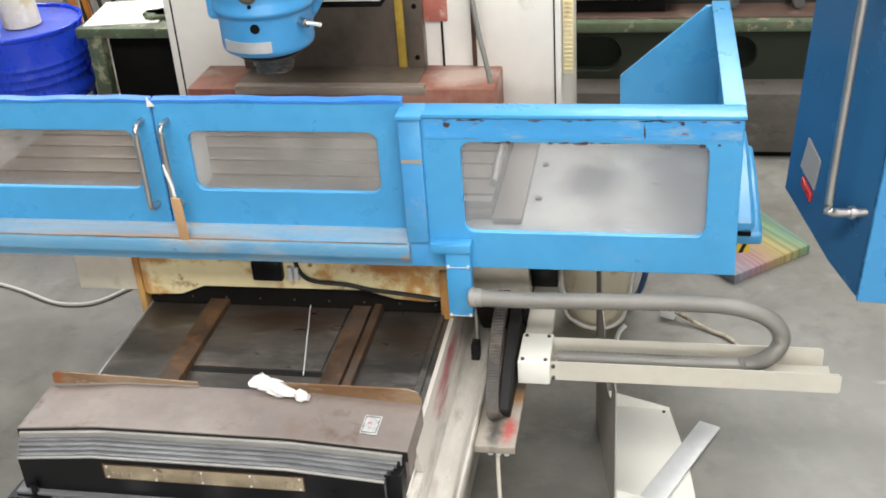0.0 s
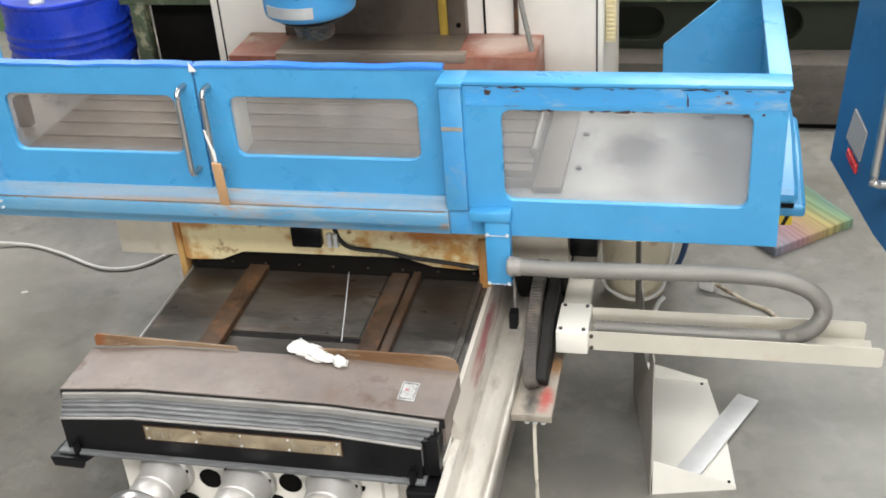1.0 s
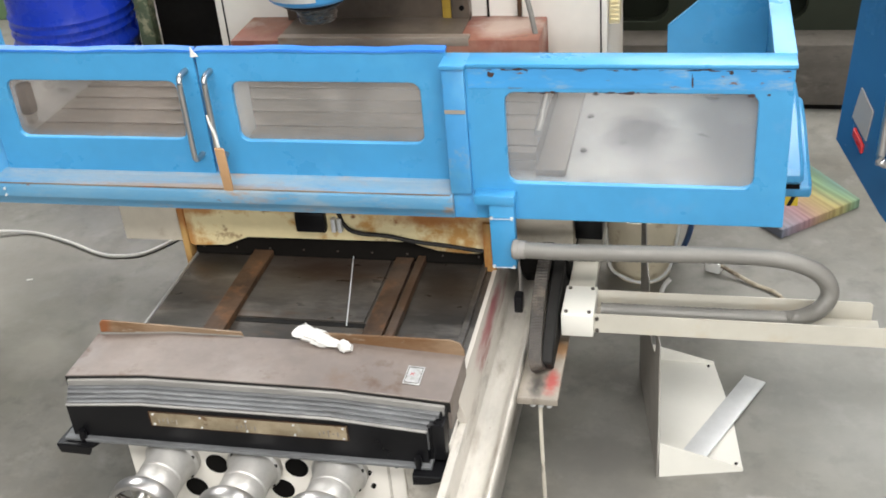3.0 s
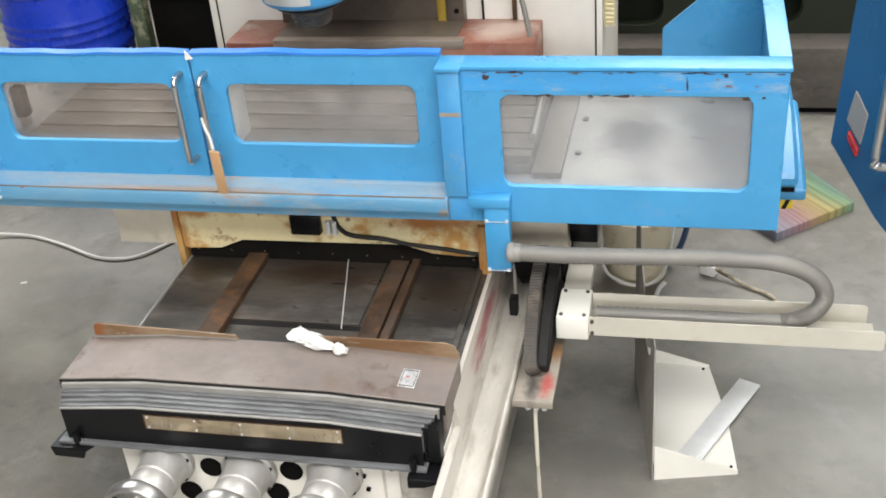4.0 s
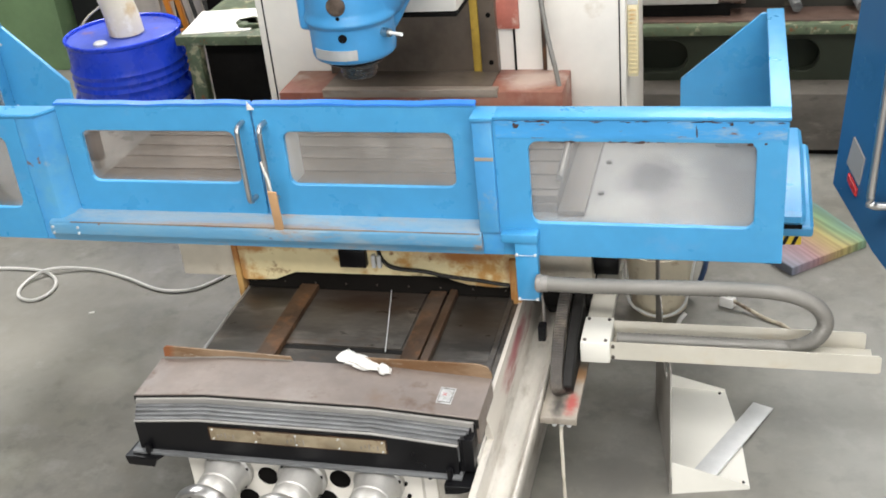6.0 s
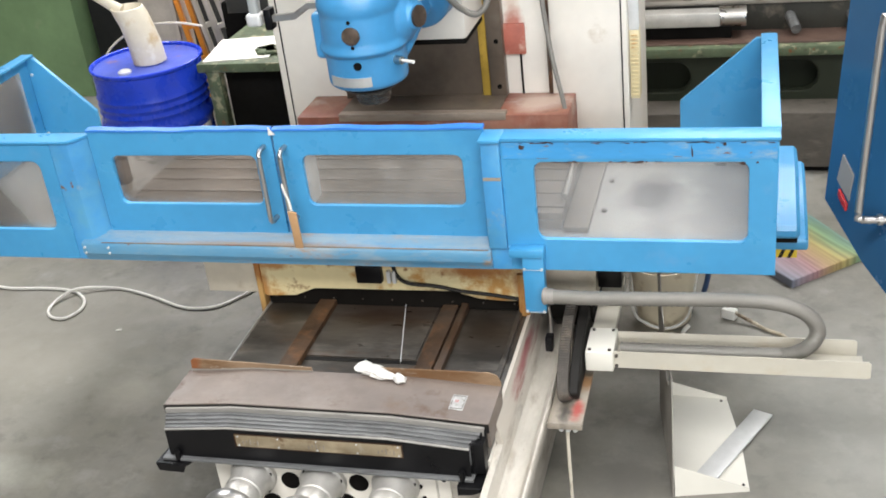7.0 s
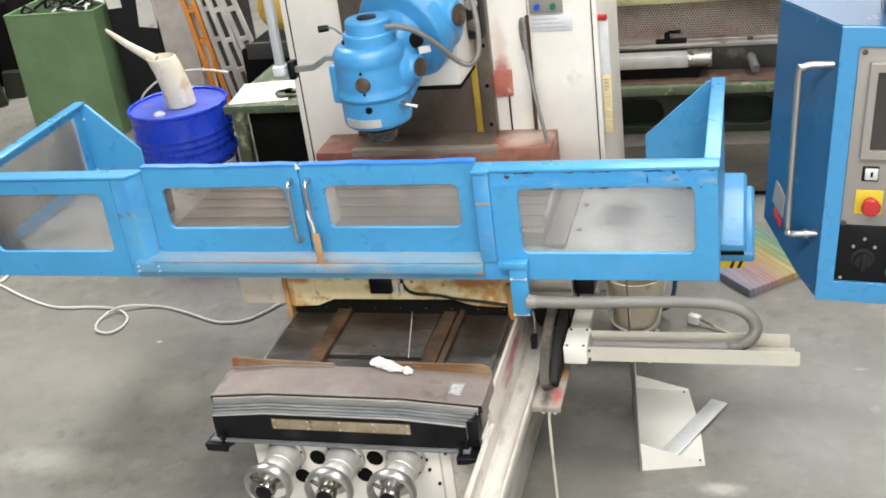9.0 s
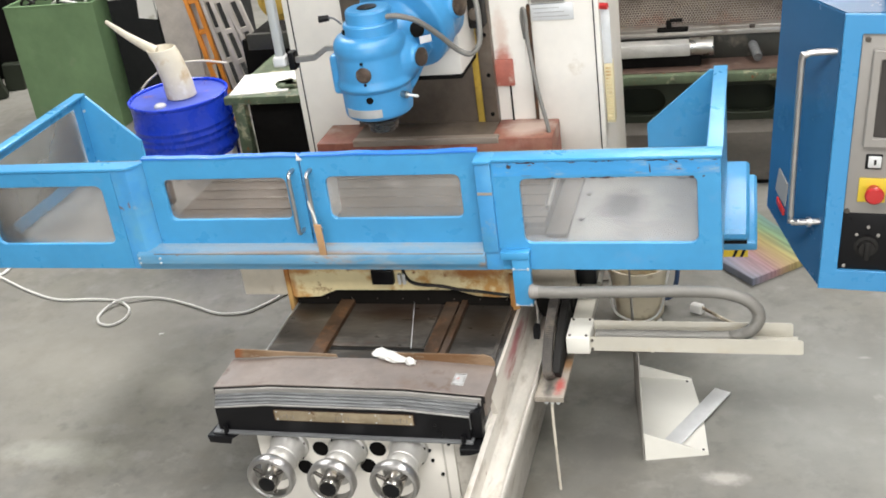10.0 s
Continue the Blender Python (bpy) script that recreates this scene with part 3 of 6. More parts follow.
solo("wall_west", box(B(), -10.3, -10, -7, 9, 0, 6.2), M_WALL, "dull grey rendered hall wall", "wall", "structure")
solo("wall_east", box(B(), 9, 9.3, -7, 9, 0, 6.2), M_WALL, "dull grey rendered hall wall", "wall", "structure")
solo("ceiling", prism(B(), rect(-10.3, 9.3, -7.3, 9.3), "z", 6.0, 6.2, holes=[rect(2.4, 4.4, -1.8, 4.6), rect(-4.5, -2.6, 2.0, 6.0), rect(-2.3, 4.7, 5.5, 7.9), rect(-2.1, 3.7, -4.5, -2.5)]),
     M_CEIL, "pale sheet hall ceiling with roof light openings", "ceiling", "structure")

# ---- milling machine, standing parts ----
mill = thing("milling_machine", 0.1, 1.9, 0, "large cream and blue bed milling machine with rusty ways", "milling machine")
b = B()
box(b, -0.225, 0.585, -0.195, 2.2, 0, 0.44, 0.006)
box(b, -0.302, 0.585, -0.12, 2.2, 0.36, 0.44, 0.004)
part("machine_base", b, M_CREAM_WORN, mill)
part("front_plate", box(B(), -0.228, 0.47, -0.205, -0.19, 0.02, 0.405, 0.003), M_CREAM, mill, "cream front plate with round openings")
b = B()
prism(b, [(0.583, 0.345), (0.60, 0.30), (0.66, 0.30), (0.690, 0.345), (0.699, 0.416), (0.694, 0.424), (0.688, 0.418), (0.679, 0.376), (0.664, 0.358), (0.628, 0.356), (0.612, 0.372), (0.602, 0.425), (0.583, 0.425)], "y", -0.85, 1.35, bev=0.002)
box(b, 0.583, 0.63, -0.80, 1.3, 0.0, 0.33, 0.006)
part("coolant_gutter", b, M_CREAM_WORN, mill, "cream painted gutter along the base, worn and rust-stained")
b = B()
prism(b, [(0.575, 0.425), (0.605, 0.425), (0.586, 0.497), (0.575, 0.497)], "y", -0.10, 0.55)
part("way_flank", b, M_REDWHITE, mill, "cream flank with streaks of red primer")
b = B()
box(b, -0.300, 0.575, -0.12, 1.3, 0.44, 0.492, 0.002)
part("way_plate", b, M_STEEL, mill, "dark oily steel plate with brown tarnish and painted shade near the saddle")
b = B()
box(b, -0.080, 0.285, 0.180, 1.2, 0.492, 0.4975, 0.001)
part("way_plate_insert", b, M_STEEL, mill)
part("plate_gap", box(B(), -0.064, 0.298, 0.160, 0.178, 0.492, 0.4935), M_RUBBER, mill, "dark oily gap across the plates")
for x0, x1, z1 in ((-0.122, -0.064, 0.516), (0.298, 0.350, 0.510), (0.361, 0.384, 0.518)):
    part("guide_rail", box(B(), x0, x1, -0.10, 1.2, 0.492, z1, 0.003), M_RUSTBAR, mill, "rust-brown guide rail")
part("edge_trim", box(B(), -0.306, -0.299, -0.10, 1.2, 0.44, 0.497, 0.001), M_STEEL_LT, mill, "pale edge strip")
part("edge_trim", box(B(), 0.545, 0.560, -0.10, 0.9, 0.492, 0.506, 0.001), M_STEEL, mill)
# rod that lies on the way plate
part("pull_rod", cyl(B(), (0.276, 0.075, 0.560), (0.174, 0.478, 0.506), 0.0016, seg=8), M_ZINC, mill, "thin bright rod")

# saddle
b = B()
prism(b, [(-0.312, 0.75), (-0.312, 0.535), (-0.302, 0.528), (-0.20, 0.533), (-0.13, 0.562), (0.34, 0.566), (0.42, 0.542), (0.50, 0.536), (0.575, 0.540), (0.575, 0.75)], "y", 0.470, 0.515, bev=0.002)
part("saddle_front", b, M_CREAM_RUST, mill, "cream saddle front with heavy rust stains")
part("saddle_end", box(B(), -0.330, -0.311, 0.462, 0.52, 0.452, 0.75, 0.003), M_RUSTEDGE, mill, "rust-streaked end bracket")
part("saddle_block", box(B(), -0.53, 0.79, 0.500, 1.25, 0.522, 0.738, 0.004), M_SADDLE, mill)
# added near-black block: the shade beneath the saddle, as a shape
part("saddle_underside", prism(B(), [(0.53, 0.42), (0.445, 0.50), (0.44, 0.560), (0.498, 0.560), (0.498, 0.522), (1.2, 0.522), (1.2, 0.42)], "x", 0.652, 0.785, bev=0.003), M_DARK, mill, "dark block that stands in for the shade under the saddle")
part("saddle_wiper", prism(B(), [(-0.300, 0.535), (-0.300, 0.498), (0.575, 0.498), (0.575, 0.54), (0.36, 0.566), (-0.14, 0.562), (-0.20, 0.533)], "y", 0.480, 0.510), M_GREASE, mill, "black wiper skirt under the saddle")
for i in range(9):
    x = -0.275 + i * 0.101
    part("screw", cyl(B(), (x, 0.483, 0.522), (x, 0.478, 0.522), 0.0032, seg=8), M_STEEL, mill)
part("saddle_cable", tube(B(), [(0.15, 0.466, 0.66), (0.165, 0.462, 0.62), (0.20, 0.458, 0.598), (0.29, 0.458, 0.590), (0.36, 0.460, 0.575), (0.46, 0.462, 0.563), (0.56, 0.466, 0.548), (0.62, 0.48, 0.545)], 0.006, 8), M_RUBBER, mill, "black cable along the saddle")
part("terminal_box", box(B(), 0.03, 0.115, 0.445, 0.472, 0.600, 0.66, 0.004), M_BLACK, mill, "small black box")
for x in (0.130, 0.148):
    part("fitting", box(B(), x, x + 0.012, 0.452, 0.472, 0.598, 0.64, 0.002), M_ZINC, mill)
b = B()
box(b, 0.553, 0.585, 0.455, 0.485, 0.47, 0.64, 0.002)
box(b, 0.535, 0.588, 0.430, 0.485, 0.448, 0.470, 0.003)
part("switch_box", box(B(), 0.795, 0.868, 0.50, 0.60, 0.577, 0.67, 0.005), M_BLACK, mill, "black box under the guard")
part("saddle_stop", b, M_RUSTEDGE, mill, "rust-brown stop bracket")
b = B()
tube(b, [(0.60, 0.45, 0.535), (0.635, 0.45, 0.535), (0.648, 0.45, 0.525), (0.652, 0.44, 0.48), (0.655, 0.42, 0.44)], 0.0052, 8)
part("oil_pipe", b, M_STEEL_LT, mill)
part("limit_switch", box(B(), 0.645, 0.668, 0.36, 0.395, 0.425, 0.475, 0.004), M_BLACK, mill)

# cable chain beside the base and the plate under it
cpath = smooth_path([(0.722, 0.62, 0.552), (0.722, 0.45, 0.550), (0.725, 0.30, 0.534), (0.730, 0.19, 0.495), (0.734, 0.130, 0.445), (0.740, 0.150, 0.412)], 13)
chain = part("chain_band", tube(B(), cpath[::3], 0.011, 8, 4), M_RUBBER, mill, "black cable chain bending down on to its shelf")
for i in range(0, len(cpath) - 1):
    d = (cpath[i + 1] - cpath[i]).normalized()
    t = Matrix.Translation(cpath[i]) @ Vector((0, -1, 0)).rotation_difference(d).to_matrix().to_4x4()
    part("chain_link", box(B(), -0.0165, 0.0165, -0.0042, 0.0042, -0.014, 0.014, 0.002, 1, t), M_CHAIN, chain)
b = B()
prism(b, [(0.60, 0.550), (0.40, 0.546), (0.26, 0.515), (0.17, 0.468), (0.135, 0.435), (0.150, 0.405), (0.60, 0.405)], "x", 0.746, 0.776, bev=0.004)
part("chain_return", b, M_RUBBER, mill, "dark return run of the cable chain")
b = B()
box(b, 0.698, 0.798, 0.045, 0.62, 0.386, 0.398, 0.002)
box(b, 0.698, 0.798, 0.040, 0.047, 0.378, 0.398, 0.002)
part("chain_shelf", b, M_SHELF, mill, "brown shelf plate with red primer patches")
for x in (0.735, 0.755, 0.775):
    part("bolt", cyl(B(), (x, 0.058, 0.362), (x, 0.058, 0.388), 0.007, seg=8), M_ZINC, mill)
part("drain_pipe", tube(B(), [(0.752, 0.07, 0.385), (0.752, 0.06, 0.30), (0.755, 0.05, 0.15), (0.757, 0.05, 0.0)], 0.0052, 8), M_LEAD_PALE, mill, "pale thin pipe down to the floor")

# handwheels on the front plate
PLATE_HOLES = ((0.000, 0.330), (-0.068, 0.248), (0.160, 0.268), (0.205, 0.340), (0.255, 0.21))
for x, z in PLATE_HOLES:
    part("access_hole", cyl(B(), (x, -0.2065, z), (x, -0.19, z), 0.029, seg=22), M_DARK, mill, "dark round opening")
for x, z in ((0.385, 0.345), (0.392, 0.305), (0.42, 0.25), (-0.215, 0.385), (0.455, 0.375)):
    part("bolt", cyl(B(), (x, -0.211, z), (x, -0.2, z), 0.006, seg=8), M_DARK, mill)
part("plate_seam", box(B(), 0.43, 0.436, -0.208, -0.2, 0.02, 0.40), M_CREAM_WORN, mill)


def handwheel(x, z, turn):
    y0 = -0.206
    prof = [(0.068, 0), (0.068, 0.016), (0.062, 0.021), (0.058, 0.034), (0.055, 0.048), (0.055, 0.084), (0.052, 0.087), (0.052, 0.098), (0.055, 0.101), (0.055, 0.128), (0.050, 0.136), (0.039, 0.142), (0.02, 0.143)]
    hw = part("handwheel", lathe(B(), prof, (x, y0, z), (0, -1, 0), 36), M_ALU, mill, "cast aluminium handwheel housing with polished rim")
    for k in range(6):
        a = 2 * math.pi * k / 6 + 0.3
        part("bolt", cyl(B(), (x + 0.0605 * math.cos(a), y0 - 0.013, z + 0.0605 * math.sin(a)), (x + 0.0605 * math.cos(a), y0 - 0.021, z + 0.0605 * math.sin(a)), 0.006, seg=8), M_DARK, hw)
    rim = lathe(B(), [(0.066, 0.160), (0.072, 0.155), (0.078, 0.157), (0.081, 0.163), (0.081, 0.186), (0.077, 0.193), (0.070, 0.195), (0.066, 0.191), (0.065, 0.175), (0.066, 0.160)], (x, y0, z), (0, -1, 0), 48)
    bmesh.ops.delete(rim, geom=[f for f in rim.faces if len(f.verts) > 4], context='FACES_ONLY')
    bmesh.ops.remove_doubles(rim, verts=rim.verts[:], dist=1e-5)
    part("rim", rim, M_CHROME, hw, "polished rim")
    hb = lathe(B(), [(0.031, 0.138), (0.033, 0.142), (0.033, 0.214), (0.031, 0.218), (0.02, 0.218)], (x, y0, z), (0, -1, 0), 28)
    part("hub", hb, M_STAINLESS, hw)
    part("centre_cap", lathe(B(), [(0.028, 0.213), (0.028, 0.219), (0.022, 0.2205), (0.001, 0.221)], (x, y0, z), (0, -1, 0), 24), M_BLACK, hw, "black centre cap")
    for k in range(3):
        a = turn + 2 * math.pi * k / 3
        c, s = math.cos(a), math.sin(a)
        part("spoke", cyl(B(), (x + 0.029 * c, y0 - 0.178, z + 0.029 * s), (x + 0.068 * c, y0 - 0.176, z + 0.068 * s), 0.0075, 0.0062, 12), M_STEEL, hw)


for x, z, t in ((-0.108, 0.345, 0.55), (0.102, 0.340, 0.5), (0.316, 0.348, 0.6)):
    handwheel(x, z, t)

# ---- telescopic way cover ----
cover = thing("way_cover", 0.1, -0.1, 0.497, "telescopic steel way cover with brown top sheet, pushed together", "machine cover")


def roof(x0, x1, za, zb, zlow):
    return [(x0, zlow), (x0, za), (-0.15, zb), (0.32, zb), (x1, za), (x1, zlow)]


part("top_sheet", prism(B(), roof(-0.362, 0.588, 0.548, 0.566, 0.470), "y", -0.176, -0.002, bev=0.0012), M_BROWNSHEET, cover, "brown tarnished top sheet")
part("front_edge", prism(B(), roof(-0.362, 0.588, 0.5455, 0.5635, 0.52), "y", -0.1785, -0.1755), M_RUBBER, cover, "dark front edge of the top sheet")
for i, dz in enumerate((0.006, 0.0195, 0.0255, 0.0315, 0.0375)):
    k = i + 1
    nm = prism(B(), roof(-0.358 + 0.003 * k, 0.584 - 0.008 * k, 0.546 - dz, 0.564 - dz, 0.450), "y", -0.176 - 0.0105 * k, -0.10, bev=0.0008)
    part("cover_section", nm, M_PALE if i == 0 else M_EDGE, cover)
b = B()
prism(b, [(-0.342, 0.415), (-0.342, 0.502), (-0.15, 0.520), (0.32, 0.520), (0.542, 0.502), (0.542, 0.415)], "y", -0.2345, -0.20, bev=0.001)
part("apron_edge", prism(B(), [(-0.343, 0.502), (-0.343, 0.505), (-0.15, 0.523), (0.32, 0.523), (0.543, 0.505), (0.543, 0.502), (0.32, 0.520), (-0.15, 0.520)], "y", -0.2355, -0.20), M_PALE, cover, "bare bright top edge of the apron")
box(b, 0.540, 0.580, -0.222, -0.05, 0.415, 0.515, 0.003)
part("front_apron", b, M_BLACK, cover, "black painted front apron")
for i in range(4):
    part("side_fold", box(B(), 0.545 + 0.0105 * i, 0.5495 + 0.0105 * i, -0.226 + 0.012 * i, -0.08, 0.42, 0.512 + 0.008 * i, 0.001), M_BLACK, cover)
part("bottom_lip", box(B(), -0.36, 0.55, -0.250, -0.205, 0.408, 0.416, 0.001), M_EDGE, cover, "bright bottom lip")
b = B()
prism(b, [(-0.352, 0.555), (-0.350, 0.582), (-0.342, 0.590), (-0.325, 0.590), (0.03, 0.578), (0.035, 0.564)], "y", -0.004, 0.001)
part("rear_lip", b, M_LIP, cover, "rust-stained turned-up lip")
b = B()
prism(b, [(0.20, 0.562), (0.21, 0.590), (0.555, 0.590), (0.578, 0.582), (0.588, 0.562), (0.588, 0.545)], "y", -0.004, 0.001)
part("rear_lip", b, M_LIP, cover, "rust-stained turned-up lip")
part("lip_edge", prism(B(), [(-0.352, 0.549), (-0.352, 0.5515), (-0.15, 0.5690), (0.035, 0.5690), (0.035, 0.5665), (-0.15, 0.5665)], "y", -0.007, -0.004), M_PALE, cover, "bright bent edge under the lip")
plate = part("name_plate", box(B(), -0.124, 0.357, -0.2375, -0.2345, 0.466, 0.505, 0.0008), M_BRASS, cover, "long tarnished brass scale plate")
for x in (-0.116, 0.003, 0.116, 0.232, 0.349):
    for z in (0.471, 0.500):
        part("rivet", cyl(B(), (x, -0.2365, z), (x, -0.2395, z), 0.0028, seg=8), M_ZINC, plate)
# worn engraved scales, too worn to read
for x0, n_ in ((-0.105, 5), (0.090, 5), (0.290, 5)):
    for k in range(n_):
        part("marking", box(B(), x0 + 0.011 * k, x0 + 0.011 * k + 0.0035, -0.2382, -0.2374, 0.474 + 0.006 * (k % 2), 0.484 + 0.004 * (k % 3)), M_SHELF, plate)
for x0, x1, z0, z1 in ((-0.127, 0.360, 0.505, 0.5065), (-0.127, 0.360, 0.4645, 0.466), (-0.127, -0.124, 0.466, 0.505), (0.357, 0.360, 0.466, 0.505)):
    part("border", box(B(), x0, x1, -0.2378, -0.2345, z0, z1), M_RUSTBAR, plate)
b = B()
prism(b, [(-0.378, -0.262), (-0.284, -0.262), (-0.262, -0.222), (-0.300, -0.200), (-0.360, -0.172), (-0.372, -0.20)], "z", 0.400, 0.407)
prism(b, [(-0.378, 0.404), (-0.372, 0.380), (-0.296, 0.378), (-0.284, 0.404)], "y", -0.264, -0.258, bev=0.001)
part("foot_bracket", b, M_BLACK, cover, "black foot bracket")
b = B()
prism(b, [(0.508, -0.196), (0.508, -0.266), (0.555, -0.266), (0.576, -0.268), (0.581, -0.258), (0.580, -0.205), (0.578, -0.13), (0.560, -0.15)], "z", 0.399, 0.405)
prism(b, [(0.508, 0.402), (0.508, 0.376), (0.545, 0.380), (0.574, 0.392), (0.580, 0.400), (0.570, 0.404)], "y", -0.268, -0.258, bev=0.001)
part("foot_bracket", b, M_BLACK, cover, "black winged foot bracket")
for x in (-0.312, 0.520):
    part("screw", cyl(B(), (x, -0.245, 0.408), (x, -0.245, 0.440), 0.0085, seg=10), M_BLACK, cover)
# small plate riveted to the top sheet
b = B()
box(b, -0.020, 0.020, -0.034, 0.034, 0, 0.0016, 0.0006)
sl = math.degrees(math.atan2(-0.018, 0.268))
tilt = pose(0.488, -0.100, 0.5557, 0, -sl, 0)
b.transform(tilt)
lab = part("type_plate", b, M_TYPEPLATE, cover, "small grey plate with a cross mark")
for x0, x1, y0, y1 in ((-0.017, 0.017, 0.027, 0.029), (-0.017, 0.017, -0.029, -0.027), (-0.017, -0.0155, -0.027, 0.027), (0.0155, 0.017, -0.027, 0.027)):
    b = box(B(), x0, x1, y0, y1, 0.0016, 0.0021)
    b.transform(tilt)
    part("border", b, M_STEEL, lab)
for a in (45, -45):
    b = box(B(), -0.007, 0.007, -0.0007, 0.0007, 0.0016, 0.0022)
    b.transform(tilt @ pose(-0.004, 0.004, 0, 0, 0, a))
    part("marking", b, M_REDBTN, lab)

# rag lying on the cover
random.seed(4)
rag = thing("rag", 0.235, -0.01, 0.566, "crumpled white rag twisted at one end, on the cover", "rag")
b = B()
loops = []
n = 16
for i in range(15):
    t = i / 14
    c = Vector((0.178 + 0.112 * t, 0.012 - 0.036 * t, 0.582 - 0.007 * t))
    w = (0.026 if t < 0.6 else 0.026 - 0.018 * (t - 0.6) / 0.4) * (1.0 + 0.12 * max(0, 1 - t * 3))
    lp = []
    for k in range(n):
        a = 2 * math.pi * k / n
        fold = 1 / max(abs(math.cos(a)), 0.72) * (0.85 + 0.12 * math.cos(4 * a)) + 0.14 * math.sin(3 * a + 5 * t) + 0.13 * math.sin(5 * a - 9 * t) + random.uniform(-0.07, 0.07)
        lp.append(c + Vector((random.uniform(-0.002, 0.002) + (0.012 * math.sin(2 * a) if i == 0 else 0), w * math.cos(a) * fold, 0.36 * w * math.sin(a) * fold)))
    loops.append(lp)
rings(b, loops)
part("cloth", b, M_CLOTH, rag, angle=40)
b = B()
loops = []
for i in range(8):
    t = i / 7
    c = Vector((0.286 + 0.036 * t, -0.024 - 0.010 * t, 0.576 - 0.002 * t))
    w = 0.008 + 0.011 * math.sin(math.pi * min(1, t * 1.15)) + (0.004 if i > 5 else 0)
    loops.append([c + Vector((random.uniform(-0.002, 0.002), w * math.cos(a) * random.uniform(0.75, 1.2), 0.7 * w * math.sin(a) * random.uniform(0.75, 1.2))) for a in [2 * math.pi * k / 11 for k in range(11)]])
rings(b, loops)
part("knot", b, M_CLOTH, rag, angle=40)

# ---- table, tray and splash guard ----
table = thing("machine_table", -0.07, 0.8, 0.755, "worn steel machine table with T-slots", "machine table")
part("table_body", box(B(), -0.822, 0.690, 0.545, 1.06, 0.755, 0.785, 0.003), M_TABLE, table)
ys = [0.545, 0.592, 0.690, 0.787, 0.875, 0.960, 1.06]
for a, c in zip(ys, ys[1:]):
    part("table_land", box(B(), -0.822, 0.690, a + 0.005, c - 0.005, 0.785, 0.808, 0.0015), M_TABLE, table)
tray = thing("chip_tray", 0.0, 0.8, 0.755, "dirty grey sheet chip tray inside the guard", "tray")
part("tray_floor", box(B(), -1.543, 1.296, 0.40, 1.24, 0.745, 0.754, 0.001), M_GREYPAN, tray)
part("tray_lip", box(B(), -1.543, 1.296, 1.235, 1.245, 0.745, 0.80, 0.001), M_GREYPAN, tray)
part("table_end_block", box(B(), 0.694, 0.772, 0.52, 1.04, 0.756, 0.775, 0.003), M_TABLE, tray)
for y in (0.675, 0.894, 1.055):
    part("bolt", cyl(B(), (0.802, y, 0.754), (0.802, y, 0.760), 0.009, seg=10), M_STEEL, tray)
random.seed(9)
blk = thing("clamping_block", -0.938, 0.80, 0.754, "dark steel clamping block on a bright foot, beside the table", "block")
part("body", box(B(), -0.957, -0.919, 0.78, 0.82, 0.786, 0.884, 0.005), M_DARK, blk)
part("foot", box(B(), -0.950, -0.926, 0.785, 0.815, 0.754, 0.787, 0.003), M_STEEL_LT, blk, "bright steel foot")
solo("setting_bar", cyl(B(), (0.672, 1.00, 0.818), (0.684, 0.645, 0.818), 0.010, seg=14), M_STEEL_LT, "bright round steel bar lying on the table", "bar")

guard = thing("splash_guard", -0.15, 0.8, 0.70, "chipped blue sheet-metal splash guard with dusty windows round the table", "machine guard")
ZT, ZB, YF, YD = 1.150, 0.703, 0.380, 0.425
LX, RX = -1.558, 1.314
ZR = 1.117
# right box front
part("front_panel", prism(B(), [(0.552, ZB), (RX, ZB), (RX, ZR - 0.002), (0.552, ZR - 0.002)], "y", YF, YF + 0.016, holes=[rrect(0.646, 1.238, 0.807, 1.053, 0.026)], bev=0.002), M_BLUE, guard)
p = part("window_pane", box(B(), 0.636, 1.248, YF + 0.017, YF + 0.021, 0.797, 1.063), M_PANE_DIRTY, guard, "clear pane clouded by coolant")
p.visible_shadow = False
b = B()
box(b, 0.556, RX + 0.004, YF - 0.005, YF + 0.070, ZR, ZR + 0.010, 0.002)
box(b, 0.494, 0.557, YF - 0.019, YF + 0.070, ZR, ZR + 0.010, 0.002)
part("top_flange", b, M_BLUE, guard)
b = B()
box(b, 0.497, 0.553, YF - 0.012, YF + 0.060, ZB + 0.075, ZR, 0.004)
box(b, 0.500, 0.560, YF - 0.002, YF + 0.05, ZB, ZB + 0.08, 0.003)
part("corner_post", b, M_BLUE_WORN, guard)
part("paint_chip", box(B(), 0.499, 0.551, YF - 0.0135, YF - 0.011, 1.000, 1.010), M_SHELF, guard, "bare worn band on the post")
b = B()
box(b, 0.560, 0.664, YF - 0.036, YF + 0.006, 0.760, 0.788, 0.004)
box(b, 0.596, 0.660, YF - 0.030, YF + 0.004, 0.570, 0.765, 0.004)
part("cable_duct", b, M_BLUE, guard, "blue cable duct hanging below the guard")
for x, z in ((0.602, 0.578), (0.654, 0.578), (0.602, 0.722), (0.654, 0.722)):
    part("screw", cyl(B(), (x, YF - 0.029, z), (x, YF - 0.035, z), 0.0045, seg=8), M_ZINC, guard)
for z in (0.578, 0.722):
    part("wire", cyl(B(), (0.602, YF - 0.036, z), (0.654, YF - 0.036, z), 0.0010, seg=6), M_ZINC, guard)
part("side_panel", prism(B(), rect(YF + 0.01, 1.25, ZB, ZR), "x", RX - 0.016, RX, bev=0.002), M_BLUE, guard)
part("side_flange", box(B(), RX - 0.046, RX + 0.006, YF + 0.062, 1.262, ZR, ZR + 0.012, 0.003), M_BLUE, guard)
